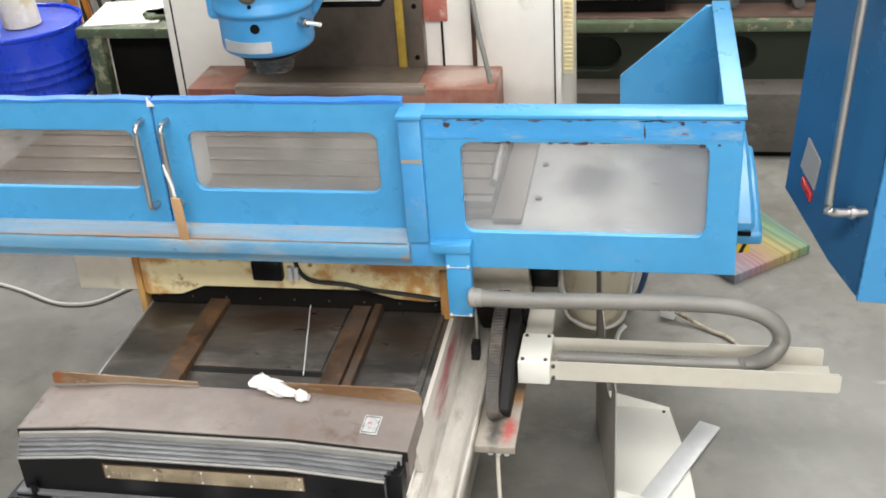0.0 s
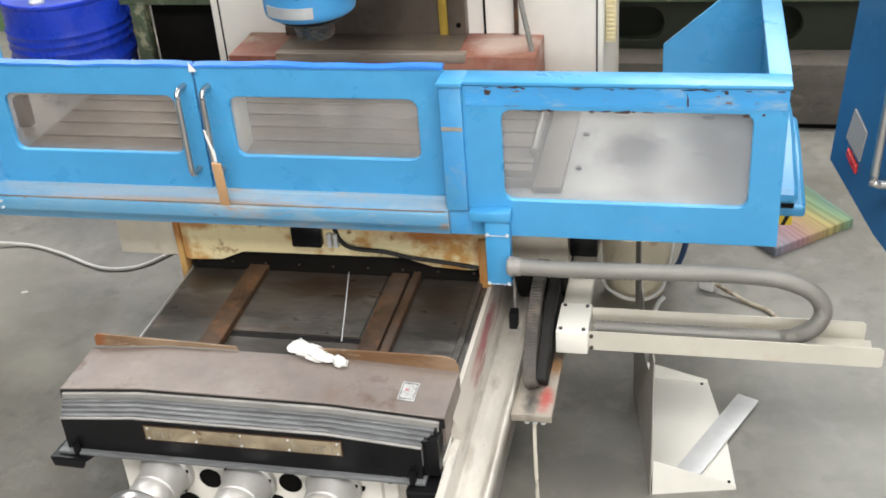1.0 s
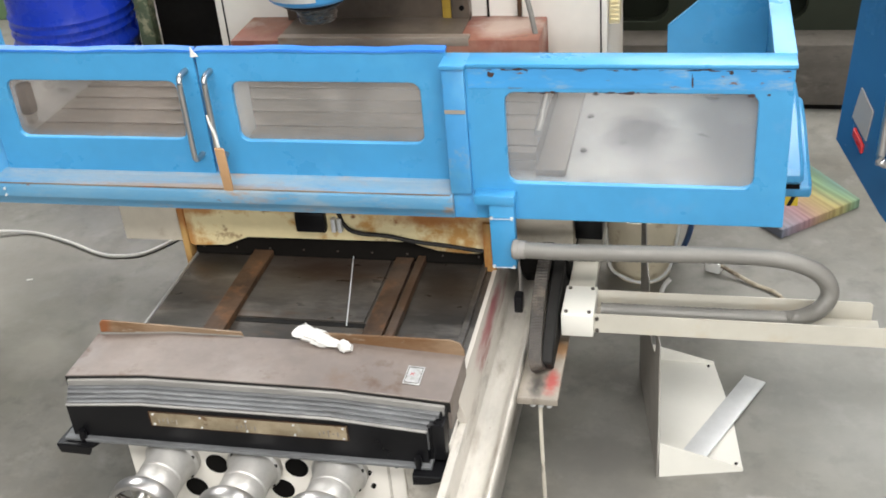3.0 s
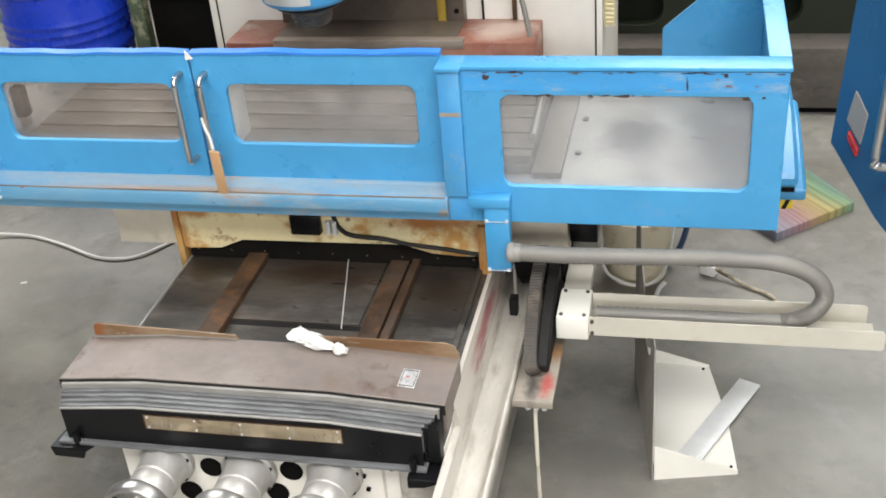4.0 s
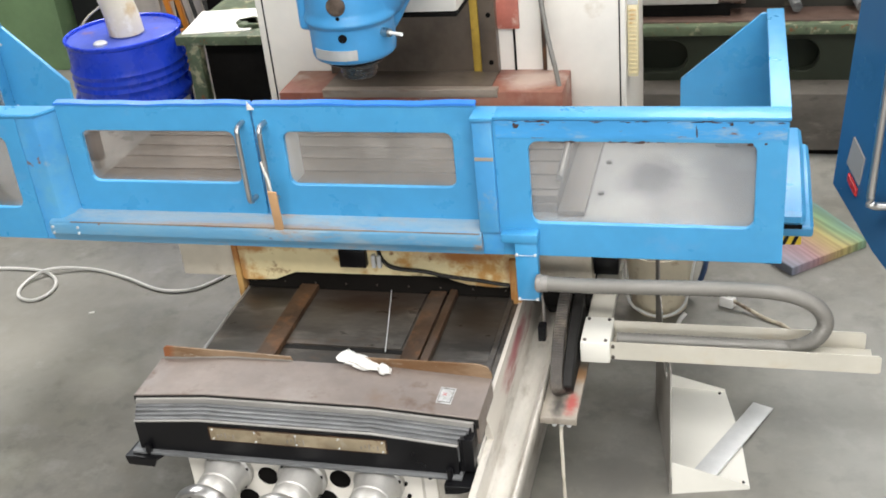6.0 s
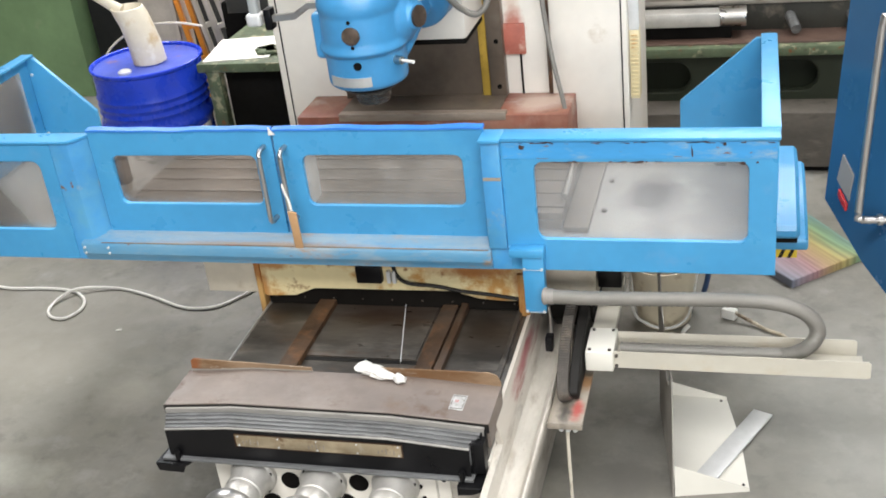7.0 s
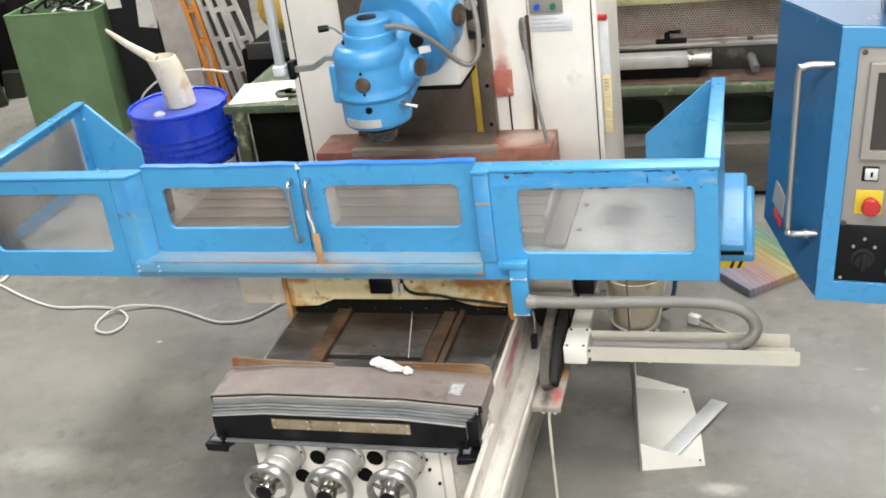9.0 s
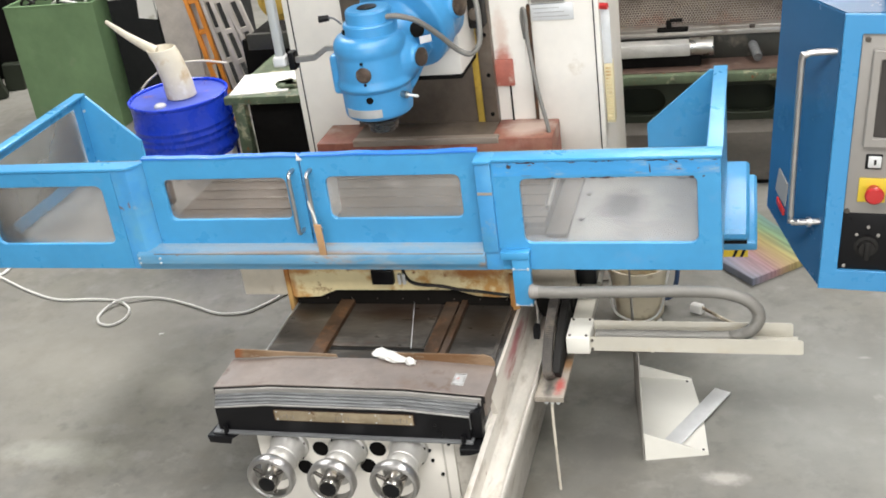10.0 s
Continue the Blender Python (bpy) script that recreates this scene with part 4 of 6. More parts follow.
part("rear_wing", prism(B(), [(RX - 0.016, ZB), (RX - 0.016, ZR), (RX - 0.06, ZR), (1.003, 0.898), (1.003, ZB)], "y", 1.245, 1.262, bev=0.002), M_BLUE, guard)
# left box
part("front_panel", prism(B(), rect(LX, -0.906, ZB, ZR - 0.002), "y", YF, YF + 0.016, holes=[rrect(-1.482, -0.960, 0.811, 1.056, 0.03)], bev=0.002), M_BLUE, guard)
p = part("window_pane", box(B(), -1.492, -0.950, YF + 0.017, YF + 0.021, 0.80, 1.066), M_PANE_CLEAR, guard, "dusty clear pane")
p.visible_shadow = False
b = B()
prism(b, [(-0.905, YF), (-0.840, YF), (-0.790, YD + 0.01), (-0.790, YD + 0.03), (-0.905, YF + 0.03)], "z", ZB, ZR, bev=0.002)
part("corner_post", b, M_BLUE_WORN, guard)
b = B()
prism(b, [(LX - 0.004, YF - 0.006), (-0.835, YF - 0.006), (-0.785, YD + 0.012), (-0.785, YF + 0.066), (LX - 0.004, YF + 0.066)], "z", ZR, ZR + 0.010, bev=0.002)
part("top_flange", b, M_BLUE, guard)
part("side_panel", prism(B(), rect(YF + 0.01, 1.25, ZB, ZR), "x", LX, LX + 0.016, holes=[rrect(0.50, 1.17, 0.825, 1.070, 0.02)], bev=0.002), M_BLUE, guard)
p = part("window_pane", box(B(), LX + 0.017, LX + 0.021, 0.49, 1.18, 0.815, 1.080), M_PANE_SIDE, guard, "dusty clear pane")
p.visible_shadow = False
part("side_flange", box(B(), LX - 0.006, LX + 0.046, YF + 0.062, 1.262, ZR, ZR + 0.012, 0.003), M_BLUE, guard)
part("rear_wing", prism(B(), [(LX + 0.016, ZB), (LX + 0.016, ZR), (LX + 0.05, ZR), (-1.285, 0.895), (-1.285, ZB)], "y", 1.245, 1.262, bev=0.002), M_BLUE, guard)
for z in (0.80, 1.05):
    part("screw", cyl(B(), (LX + 0.03, 1.247, z), (LX + 0.03, 1.24, z), 0.006, seg=8), M_ZINC, guard)
# sill under the doors
b = B()
prism(b, [(YD + 0.03, 0.790), (YD - 0.004, 0.790), (YD - 0.010, 0.783), (YF - 0.016, 0.775), (YF - 0.021, 0.768), (YF - 0.021, 0.735), (YF - 0.010, 0.722), (YF - 0.004, ZB), (YD + 0.03, ZB)], "x", -0.875, 0.502, bev=0.002)
sill = part("door_sill", b, M_SILL, guard, "worn blue sill with a rusty edge")
part("sill_edge", box(B(), -0.80, 0.495, YF - 0.0190, YF - 0.0150, 0.7745, 0.7765), M_LIP, sill, "rust line along the edge")
for x in (-0.862, -0.775):
    for z in (0.740, 0.760):
        part("screw", cyl(B(), (x, YF - 0.020, z), (x, YF - 0.026, z), 0.004, seg=8), M_ZINC, sill)
# doors
SEAM = -0.160
for x0, x1, w0, w1 in ((-0.790, SEAM - 0.003, -0.724, -0.226), (SEAM + 0.003, 0.498, -0.074, 0.427)):
    d = part("sliding_door", prism(B(), rect(x0, x1, 0.786, ZT - 0.012), "y", YD, YD + 0.016, holes=[rrect(w0, w1, 0.888, 1.056, 0.026)], bev=0.002), M_BLUE, guard)
    p = part("window_pane", box(B(), w0 - 0.01, w1 + 0.01, YD + 0.017, YD + 0.021, 0.878, 1.066), M_PANE_BROWN if x0 < -0.3 else M_PANE, d, "dusty clear pane")
    p.visible_shadow = False
    b = B()
    lp = []
    n = 22
    for i in range(n + 1):
        t = i / n
        x = x0 + (x1 - x0) * t
        w = 0.003 * math.sin(t * 9 + x0 * 7) + 0.002 * math.sin(t * 23)
        lp.append([Vector((x, YD - 0.004, ZT - 0.013 + w * 0.3)), Vector((x, YD + 0.022, ZT - 0.013)), Vector((x, YD + 0.022, ZT - 0.005 + w * 0.6)), Vector((x, YD - 0.004, ZT - 0.007 + w * 0.6))])
    rings(b, lp)
    part("rubber_strip", b, M_BLUE_DEEP, d, "deep blue wavy strip along the top edge")
    hx = SEAM - 0.030 if x0 < -0.3 else SEAM + 0.038
    part("handle", tube(B(), [(hx, YD, 1.086), (hx, YD - 0.032, 1.086), (hx, YD - 0.046, 1.078), (hx, YD - 0.049, 1.060), (hx, YD - 0.049, 0.96), (hx, YD - 0.049, 0.872), (hx, YD - 0.046, 0.856), (hx, YD - 0.032, 0.848), (hx, YD, 0.848)], 0.0076, 14, 5), M_CHROME, d, "bent stainless steel handle")
part("scuffed_band", box(B(), 0.56, RX - 0.004, YF - 0.0015, YF + 0.001, 1.064, 1.115), M_BLUE_SCUFF, guard, "scuffed paint along the top edge")
part("door_return", box(B(), -0.084, -0.076, YD + 0.023, YD + 0.118, 0.870, 1.100, 0.002), M_WHITE, d, "white inner edge of the door")
# chipped paint on the right front panel
random.seed(31)
chips = [(0.608, 1.092, 0.022, 0.020), (1.085, 1.068, 0.007, 0.046), (1.168, 1.102, 0.016, 0.011), (0.930, 1.050, 0.036, 0.009), (1.212, 1.046, 0.026, 0.010), (1.255, 1.050, 0.010, 0.006)]
chips += [(random.uniform(0.70, 1.00), 1.0525 + random.uniform(-0.002, 0.001), random.uniform(0.006, 0.022), random.uniform(0.003, 0.006)) for _ in range(16)]
chips += [(random.uniform(0.57, 1.29), 1.110 + random.uniform(-0.002, 0.002), random.uniform(0.010, 0.045), random.uniform(0.002, 0.005)) for _ in range(22)]
for x, z, w, h in chips:
    poly = [(x + w * (0.5 + 0.5 * math.cos(a)) * random.uniform(0.6, 1), z + h * (0.5 + 0.5 * math.sin(a)) * random.uniform(0.5, 1)) for a in [2 * math.pi * k / 9 for k in range(9)]]
    part("paint_chip", prism(B(), poly, "y", YF - 0.0022, YF + 0.001), M_CHIP, guard, "bare dark paint chip")
# wooden wedge tied to the handles
tag = thing("wooden_wedge", SEAM, 0.36, 0.70, "thin wooden strip tied between the door handles", "wooden strip")
b = B()
box(b, -0.013, 0.013, -0.003, 0.003, -0.10, 0.10, 0.001)
b.transform(pose(SEAM + 0.058, YD - 0.072, 0.815, 14, 5, 0))
part("strip", b, M_CARD, tag)
part("tie", tube(B(), [(SEAM + 0.030, YD - 0.052, 0.985), (SEAM + 0.036, YD - 0.056, 0.955), (SEAM + 0.043, YD - 0.056, 0.93), (SEAM + 0.048, YD - 0.060, 0.895)], 0.0042, 8), M_PAPER, tag, "white cloth tie")
part("tie", prism(B(), [(SEAM - 0.004, 1.126), (SEAM + 0.016, 1.128), (SEAM - 0.002, 1.152)], "y", YD - 0.010, YD - 0.007), M_PAPER, tag, "white cloth tie")

# cover of the table drive, at the end of the table
drive = thing("drive_cover", 1.30, 1.05, 0.50, "light blue rounded drive cover below the end of the table", "machine cover")
b = B()
prism(b, [(0.834, 0.578), (0.834, 0.622), (1.130, 0.688), (1.200, 0.692), (1.36, 0.684), (1.36, 0.578)], "x", 1.12, 1.400, bev=0.012)
part("housing", b, M_BLUE, drive)
b = B()
box(b, 1.12, 1.429, 0.885, 1.40, 0.512, 0.548, 0.010, 3)
prism(b, [(0.890, 0.540), (0.895, 0.552), (1.22, 0.606), (1.40, 0.606), (1.40, 0.540)], "x", 1.12, 1.429, bev=0.010)
part("base_flange", b, M_BLUE, drive)
# contact shadow below the housing, built as a near-black box
part("shadow_gap", box(B(), 1.125, 1.392, 0.850, 1.33, 0.560, 0.582), M_DARK, drive, "dark box that stands in for the shadow under the housing")
part("hanger", box(B(), 1.14, 1.20, 1.00, 1.22, 0.685, 0.747, 0.004), M_BLUE, drive)
st = part("warning_strip", box(B(), 1.30, 1.395, 0.892, 0.96, 0.482, 0.513, 0.002), M_YELLOW, drive, "yellow and black warning strip")
for i in range(2):
    x = 1.335 + 0.028 * i
    part("stripe", prism(B(), [(x, 0.4825), (x + 0.012, 0.4825), (x + 0.024, 0.5125), (x + 0.012, 0.5125)], "y", 0.8905, 0.8925), M_BLACK, st)

# ---- cable tray and conduit ----
ct = thing("cable_tray", 0.86, 0.5, 0.44, "cream sheet-metal cable tray bolted to the saddle", "cable tray")
part("front_lip", prism(B(), [(0.862, 0.447), (1.568, 0.447), (1.574, 0.453), (1.574, 0.494), (1.566, 0.502), (0.862, 0.502)], "y", 0.262, 0.266), M_TRAY, ct)
part("rear_lip", prism(B(), [(0.862, 0.447), (1.545, 0.447), (1.545, 0.495), (1.536, 0.502), (0.862, 0.502)], "y", 0.372, 0.376), M_TRAY, ct)
part("channel_floor", box(B(), 0.862, 1.560, 0.266, 0.372, 0.447, 0.451, 0.001), M_TRAY, ct)
jb = part("junction_box", box(B(), 0.784, 0.866, 0.248, 0.385, 0.440, 0.506, 0.004), M_PLATE, ct)
for x in (0.796, 0.854):
    for y in (0.262, 0.37):
        part("screw", cyl(B(), (x, y, 0.505), (x, y, 0.510), 0.005, seg=8), M_STEEL, jb)
for z in (0.455, 0.49):
    part("screw", cyl(B(), (0.874, 0.262, z), (0.874, 0.256, z), 0.005, seg=8), M_STEEL, ct)
part("arm", box(B(), 0.788, 0.858, 0.383, 0.80, 0.470, 0.500, 0.004), M_TRAY, ct)
part("mounting_plate", box(B(), 0.72, 0.86, 0.66, 0.80, 0.498, 0.540, 0.003), M_TRAY, ct)
b = B()
hp = smooth_path([(0.655, 0.335, 0.640), (0.80, 0.328, 0.642), (1.00, 0.325, 0.648), (1.20, 0.322, 0.654), (1.32, 0.320, 0.648), (1.40, 0.319, 0.618), (1.432, 0.319, 0.565), (1.412, 0.319, 0.512), (1.36, 0.319, 0.482), (1.28, 0.319, 0.476), (1.10, 0.319, 0.475), (0.88, 0.319, 0.475)], 26)
tube(b, hp, 0.0225, 14, 1, ribs=-0.09)
cond = solo("conduit", b, M_HOSE, "grey ribbed flexible conduit looping back into the cable tray", "conduit", angle=80)
part("gland", lathe(B(), [(0.026, 0), (0.026, 0.012), (0.024, 0.014), (0.024, 0.03)], (0.658, 0.335, 0.640), (1, 0, 0), 18), M_PANELGREY, cond)

# ---- column and milling head ----
col = mill
part("column", box(B(), -0.605, 0.50, 1.575, 2.35, 0.0, 2.5, 0.012), M_COLUMN, col, "tall cream painted column")
part("column_side", box(B(), -0.625, -0.600, 1.60, 2.35, 0.0, 2.5, 0.006), M_CREAM, col)
cab = part("switch_cabinet", box(B(), 0.503, 0.795, 1.565, 2.30, 0.0, 2.5, 0.008), M_CREAM, col)
part("door_gap", box(B(), 0.770, 0.775, 1.562, 1.568, 0.05, 2.45), M_DARK, cab)
part("door_gap", box(B(), -0.585, -0.580, 1.572, 1.578, 0.05, 2.45), M_DARK, col)
part("column_way", box(B(), -0.33, 0.235, 1.545, 1.58, 0.80, 2.4, 0.003), M_WAYCOL, col, "dark brown tarnished way plate")
part("way_strip", box(B(), 0.236, 0.266, 1.535, 1.58, 0.80, 2.4, 0.002), M_YELLOW_OLD, col, "yellow way strip")
wr = part("column_way", box(B(), 0.268, 0.330, 1.530, 1.58, 0.80, 2.4, 0.003), M_WAYCOL, col)
for z in (0.86, 1.04, 1.22, 1.40):
    part("bolt", cyl(B(), (0.305, 1.531, z), (0.305, 1.526, z), 0.009, seg=10), M_DARK, wr)
b = B()
box(b, 0.322, 0.410, 1.562, 1.580, 0.975, 1.095, 0.003)
part("primed_plate", b, M_PRIMER, col, "small plate in bare red primer")
part("conduit_slot", box(B(), 0.385, 0.392, 1.568, 1.577, 0.80, 0.99), M_DARK, col)
part("conduit_slot", box(B(), 0.492, 0.506, 1.556, 1.577, 0.82, 1.33), M_RUSTBAR, col)
part("cabinet_conduit", tube(B(), [(0.478, 1.55, 1.19), (0.473, 1.54, 1.28), (0.482, 1.53, 1.325), (0.492, 1.52, 1.30), (0.497, 1.50, 1.19), (0.527, 1.46, 1.00), (0.562, 1.42, 0.86), (0.58, 1.40, 0.78)], 0.0092, 10, 8, ribs=-0.08), M_HOSE, col, "grey conduit hanging beside the cabinet")
np_ = part("name_plate", box(B(), 0.510, 0.690, 1.559, 1.566, 1.260, 1.332, 0.002), M_ZINC, cab, "grey plate with worn writing")
for i in range(3):
    part("marking", box(B(), 0.520, 0.672 - 0.02 * i, 1.5578, 1.5592, 1.276 + 0.018 * i, 1.278 + 0.018 * i), M_PANELGREY, np_)
bp = part("button_box", box(B(), 0.515, 0.655, 1.545, 1.566, 1.340, 1.48, 0.004), M_PANELGREY, cab, "grey push-button plate")
for x, m_ in ((0.550, M_BLUEBTN), (0.617, M_GREENBTN)):
    part("push_button", cyl(B(), (x, 1.546, 1.372), (x, 1.530, 1.372), 0.013, seg=16), m_, bp, "round push button")
v = part("louvre_box", box(B(), 0.797, 0.834, 1.60, 1.66, 0.775, 1.045, 0.004), M_VENT, cab, "cream plastic louvre box")
for i in range(16):
    part("louvre", box(B(), 0.804, 0.828, 1.594, 1.602, 0.79 + 0.0155 * i, 0.796 + 0.0155 * i, 0.0008), M_CREAM_RUST, v)
part("bracket", box(B(), 0.797, 0.835, 1.60, 1.606, 1.045, 1.30, 0.002), M_ZINC, cab)
part("knob", cyl(B(), (0.797, 1.59, 1.30), (0.83, 1.58, 1.30), 0.014, seg=14), M_REDBTN, cab, "red knob")
base_blk = part("column_foot", box(B(), -0.475, 0.592, 1.345, 1.60, 0.0, 0.815, 0.004), M_RED, col, "red primed column foot, paint worn to metal")
part("foot_top", box(B(), -0.30, 0.33, 1.380, 1.55, 0.818, 0.823, 0.001), M_WAYCOL, base_blk, "worn top face")
part("foot_edge", box(B(), -0.30, 0.36, 1.341, 1.378, 0.796, 0.826, 0.002), M_FOOTEDGE, base_blk, "worn tan front edge")

HX, HY = -0.008, 0.95
b = lathe(B(), [(0.05, 1.108), (0.120, 1.106), (0.132, 1.114), (0.135, 1.128), (0.136, 1.222), (0.146, 1.230), (0.149, 1.238), (0.142, 1.252), (0.138, 1.262), (0.136, 1.352), (0.141, 1.366), (0.143, 1.382), (0.140, 1.402), (0.128, 1.422), (0.110, 1.432), (0.05, 1.434)], (HX, HY, 0), (0, 0, 1), 72)
box(b, HX - 0.170, HX - 0.09, HY - 0.03, HY + 0.10, 1.19, 1.35, 0.016, 3)
lathe(b, [(0.10, -0.02), (0.118, 0.05), (0.120, 0.13), (0.130, 0.155), (0.196, 0.166), (0.205, 0.176), (0.205, 0.24), (0.190, 0.26), (0.190, 0.34), (0.15, 0.38), (0.08, 0.40)], (HX + 0.02, HY + 0.03, 1.345), (0.30, 0.74, 0.26), 48)
sphere(b, (HX + 0.105, HY + 0.035, 1.310), 0.080, 1.0, 1.1, 1.2, 24)
cyl(b, (HX + 0.08, HY + 0.06, 1.315), (HX + 0.190, HY + 0.018, 1.315), 0.062, 0.046, 30)
sphere(b, (HX + 0.235, HY + 0.24, 1.45), 0.105, 0.8, 1.1, 1.2, 24)
cyl(b, (HX + 0.2, HY + 0.25, 1.455), (HX + 0.318, HY + 0.202, 1.460), 0.07, 0.054, 30)
w_ = prism(B(), [(0.0, 1.16), (0.05, 1.20), (0.20, 1.33), (0.20, 1.50), (0.0, 1.36)], "x", -0.075, 0.075, bev=0.02)
w_.transform(pose(HX + 0.075, HY + 0.05, 0, 0, 0, -24))
add(b, w_)
head = part("milling_head", b, M_BLUE_HEAD, mill, "blue cast milling head", angle=60)
rm = head.modifiers.new("casting", 'REMESH')
rm.mode, rm.voxel_size, rm.use_smooth_shade = 'VOXEL', 0.0045, True
sm = head.modifiers.new("fillet", 'SMOOTH')
sm.factor, sm.iterations = 0.5, 5
b = lathe(B(), [(0.05, 1.425), (0.104, 1.428), (0.104, 1.468), (0.100, 1.474), (0.090, 1.476), (0.088, 1.516), (0.082, 1.524), (0.03, 1.525)], (HX + 0.012, HY, 0), (0, 0, 1), 44)
part("head_cap", b, M_BLUE_HEAD, head)
part("cap_plug", cyl(B(), (HX + 0.012, HY - 0.005, 1.523), (HX + 0.012, HY - 0.005, 1.529), 0.038, seg=24), M_BLACK, head, "dark oval plug")
b = lathe(B(), [(0.100, 1.112), (0.100, 1.094), (0.094, 1.088), (0.04, 1.086)], (HX, HY, 0), (0, 0, 1), 36)
part("spindle_collar", b, M_BLACK, head, "black collar round the spindle")
b = lathe(B(), [(0.070, 1.088), (0.070, 1.074), (0.064, 1.070), (0.060, 1.068), (0.060, 1.050), (0.056, 1.046), (0.056, 1.036), (0.052, 1.032), (0.030, 1.032)], (HX + 0.006, HY, 0), (0, 0, 1), 36)
part("spindle_nose", b, M_SPINDLE, head, "oily steel spindle nose")
for c, n_, r in (((HX + 0.195, HY + 0.015, 1.315), (0.93, -0.36, 0.05), 0.036), ((HX + 0.322, HY + 0.20, 1.460), (0.93, -0.36, 0.05), 0.044), ((HX + 0.004, HY - 0.138, 1.300), (0.03, -1, 0), 0.030)):
    c, n_ = Vector(c), Vector(n_).normalized()
    part("blind_plug", lathe(B(), [(r, -0.014), (r, 0.003), (r * 0.8, 0.006), (0.001, 0.006)], c, n_, 26), M_PLUG, head, "tarnished round plug")
for x, z, r in ((HX + 0.002, 1.345, 0.006), (HX + 0.006, 1.262, 0.006), (HX + 0.012, 1.198, 0.014)):
    yy = HY - math.sqrt(max(0, (0.139 if z > 1.24 else 0.136) ** 2 - (x - HX) ** 2))
    part("screw_hole", cyl(B(), (x, yy - 0.002, z), (x, yy + 0.01, z), r, seg=14), M_DARK, head)
part("blind_plug", lathe(B(), [(0.030, -0.03), (0.030, 0.004), (0.022, 0.006), (0.001, 0.006)], (HX + 0.172, HY + 0.075, 1.405), (0.62, -0.72, 0.30), 22), M_DARK, head, "dark plug in the pocket")
part("label_plate", box(B(), -0.024, 0.024, -0.002, 0.002, -0.014, 0.014, 0.001, 1, pose(HX + 0.208, HY + 0.055, 1.372, -8, 0, 34)), M_ZINC, head, "small pale label plate")
part("screw_hole", cyl(B(), (HX - 0.075, HY - 0.062, 1.448), (HX - 0.07, HY - 0.05, 1.448), 0.010, seg=14), M_DARK, head)
b = B()
lp = []
for a in [radians(-134 + 6 * k) for k in range(12)]:
    c, s = math.cos(a), math.sin(a)
    lp.append([Vector((HX + rr * c, HY + rr * s, z)) for rr, z in ((0.134, 1.126), (0.1385, 1.126), (0.1385, 1.158), (0.134, 1.158))])
rings(b, lp)
part("data_plate", b, M_ALU, head, "small grey data plate on the lower ring")
part("lever_boss", cyl(B(), (HX + 0.12, HY - 0.06, 1.195), (HX + 0.146, HY - 0.075, 1.195), 0.014, seg=14), M_STAINLESS, head)
part("clamp_lever", cyl(B(), (HX + 0.14, HY - 0.07, 1.195), (HX + 0.192, HY - 0.098, 1.197), 0.005, 0.006, 12), M_WHITE, head, "short pale clamp lever")
b = tube(B(), [(HX + 0.085, HY - 0.03, 1.492), (HX + 0.14, HY - 0.035, 1.492), (HX + 0.20, HY, 1.460), (HX + 0.26, HY + 0.06, 1.385), (HX + 0.31, HY + 0.12, 1.305), (HX + 0.355, HY + 0.15, 1.275), (HX + 0.39, HY + 0.17, 1.315), (HX + 0.39, HY + 0.20, 1.42), (HX + 0.36, HY + 0.26, 1.53), (HX + 0.31, HY + 0.36, 1.66)], 0.0115, 12, 16, ribs=-0.12)
part("head_conduit", b, M_HOSE, head, "grey flexible conduit")
part("ram", box(B(), HX - 0.10, 0.262, 1.26, 1.56, 1.135, 1.80, 0.015), M_CREAM, mill, "cream ram behind the head")
part("ram_gap", box(B(), HX + 0.05, 0.258, 1.262, 1.540, 1.120, 1.136, 0.003), M_DARK, mill, "dark slide gap under the ram")
fd = part("feed_gearbox", box(B(), 0.262, 0.325, 1.455, 1.532, 1.27, 1.80, 0.008), M_RUBBER, mill, "dark oily feed gearbox beside the ram")
for z in (1.335, 1.425):
    part("gearbox_cap", lathe(B(), [(0.026, 0), (0.026, 0.014), (0.019, 0.018), (0.001, 0.018)], (0.292, 1.456, z), (0, -1, 0), 22), M_STEEL_LT if z > 1.4 else M_WAYCOL, fd, "round steel cap")
part("shift_lever", tube(B(), [(HX - 0.12, HY + 0.05, 1.45), (HX - 0.15, HY + 0.05, 1.475), (HX - 0.175, HY + 0.04, 1.482)], 0.0045, 8, 4), M_EDGE, head)
part("lever_grip", cyl(B(), (HX - 0.165, HY + 0.042, 1.48), (HX - 0.205, HY + 0.035, 1.478), 0.012, 0.014, 14), M_BLACK, head, "black grip")

# lamp arm at the column
lamp = thing("machine_lamp", -0.36, 1.33, 0.92, "grey jointed arm with a pale upright tube beside the head", "machine lamp")
b = prism(B(), [(-0.43, 1.272), (-0.30, 1.282), (-0.245, 1.318), (-0.170, 1.318), (-0.170, 1.338), (-0.250, 1.340), (-0.305, 1.306), (-0.43, 1.298)], "y", 1.085, 1.105, bev=0.002)
part("arm", b, M_STEEL_LT, lamp)
part("tube", box(B(), -0.470, -0.434, 1.080, 1.120, 1.265, 2.2, 0.010, 3), M_LAMPTUBE, lamp, "pale grey upright tube")
part("joint", box(B(), -0.482, -0.424, 1.07, 1.13, 1.262, 1.31, 0.012, 3), M_ZINC, lamp)
part("clamp", box(B(), -0.412, -0.385, 1.072, 1.118, 1.250, 1.325, 0.004), M_BLACK, lamp, "black clamp")
part("carrier", box(B(), -0.47, -0.44, 1.10, 1.60, 2.1, 2.14, 0.004), M_ZINC, lamp)

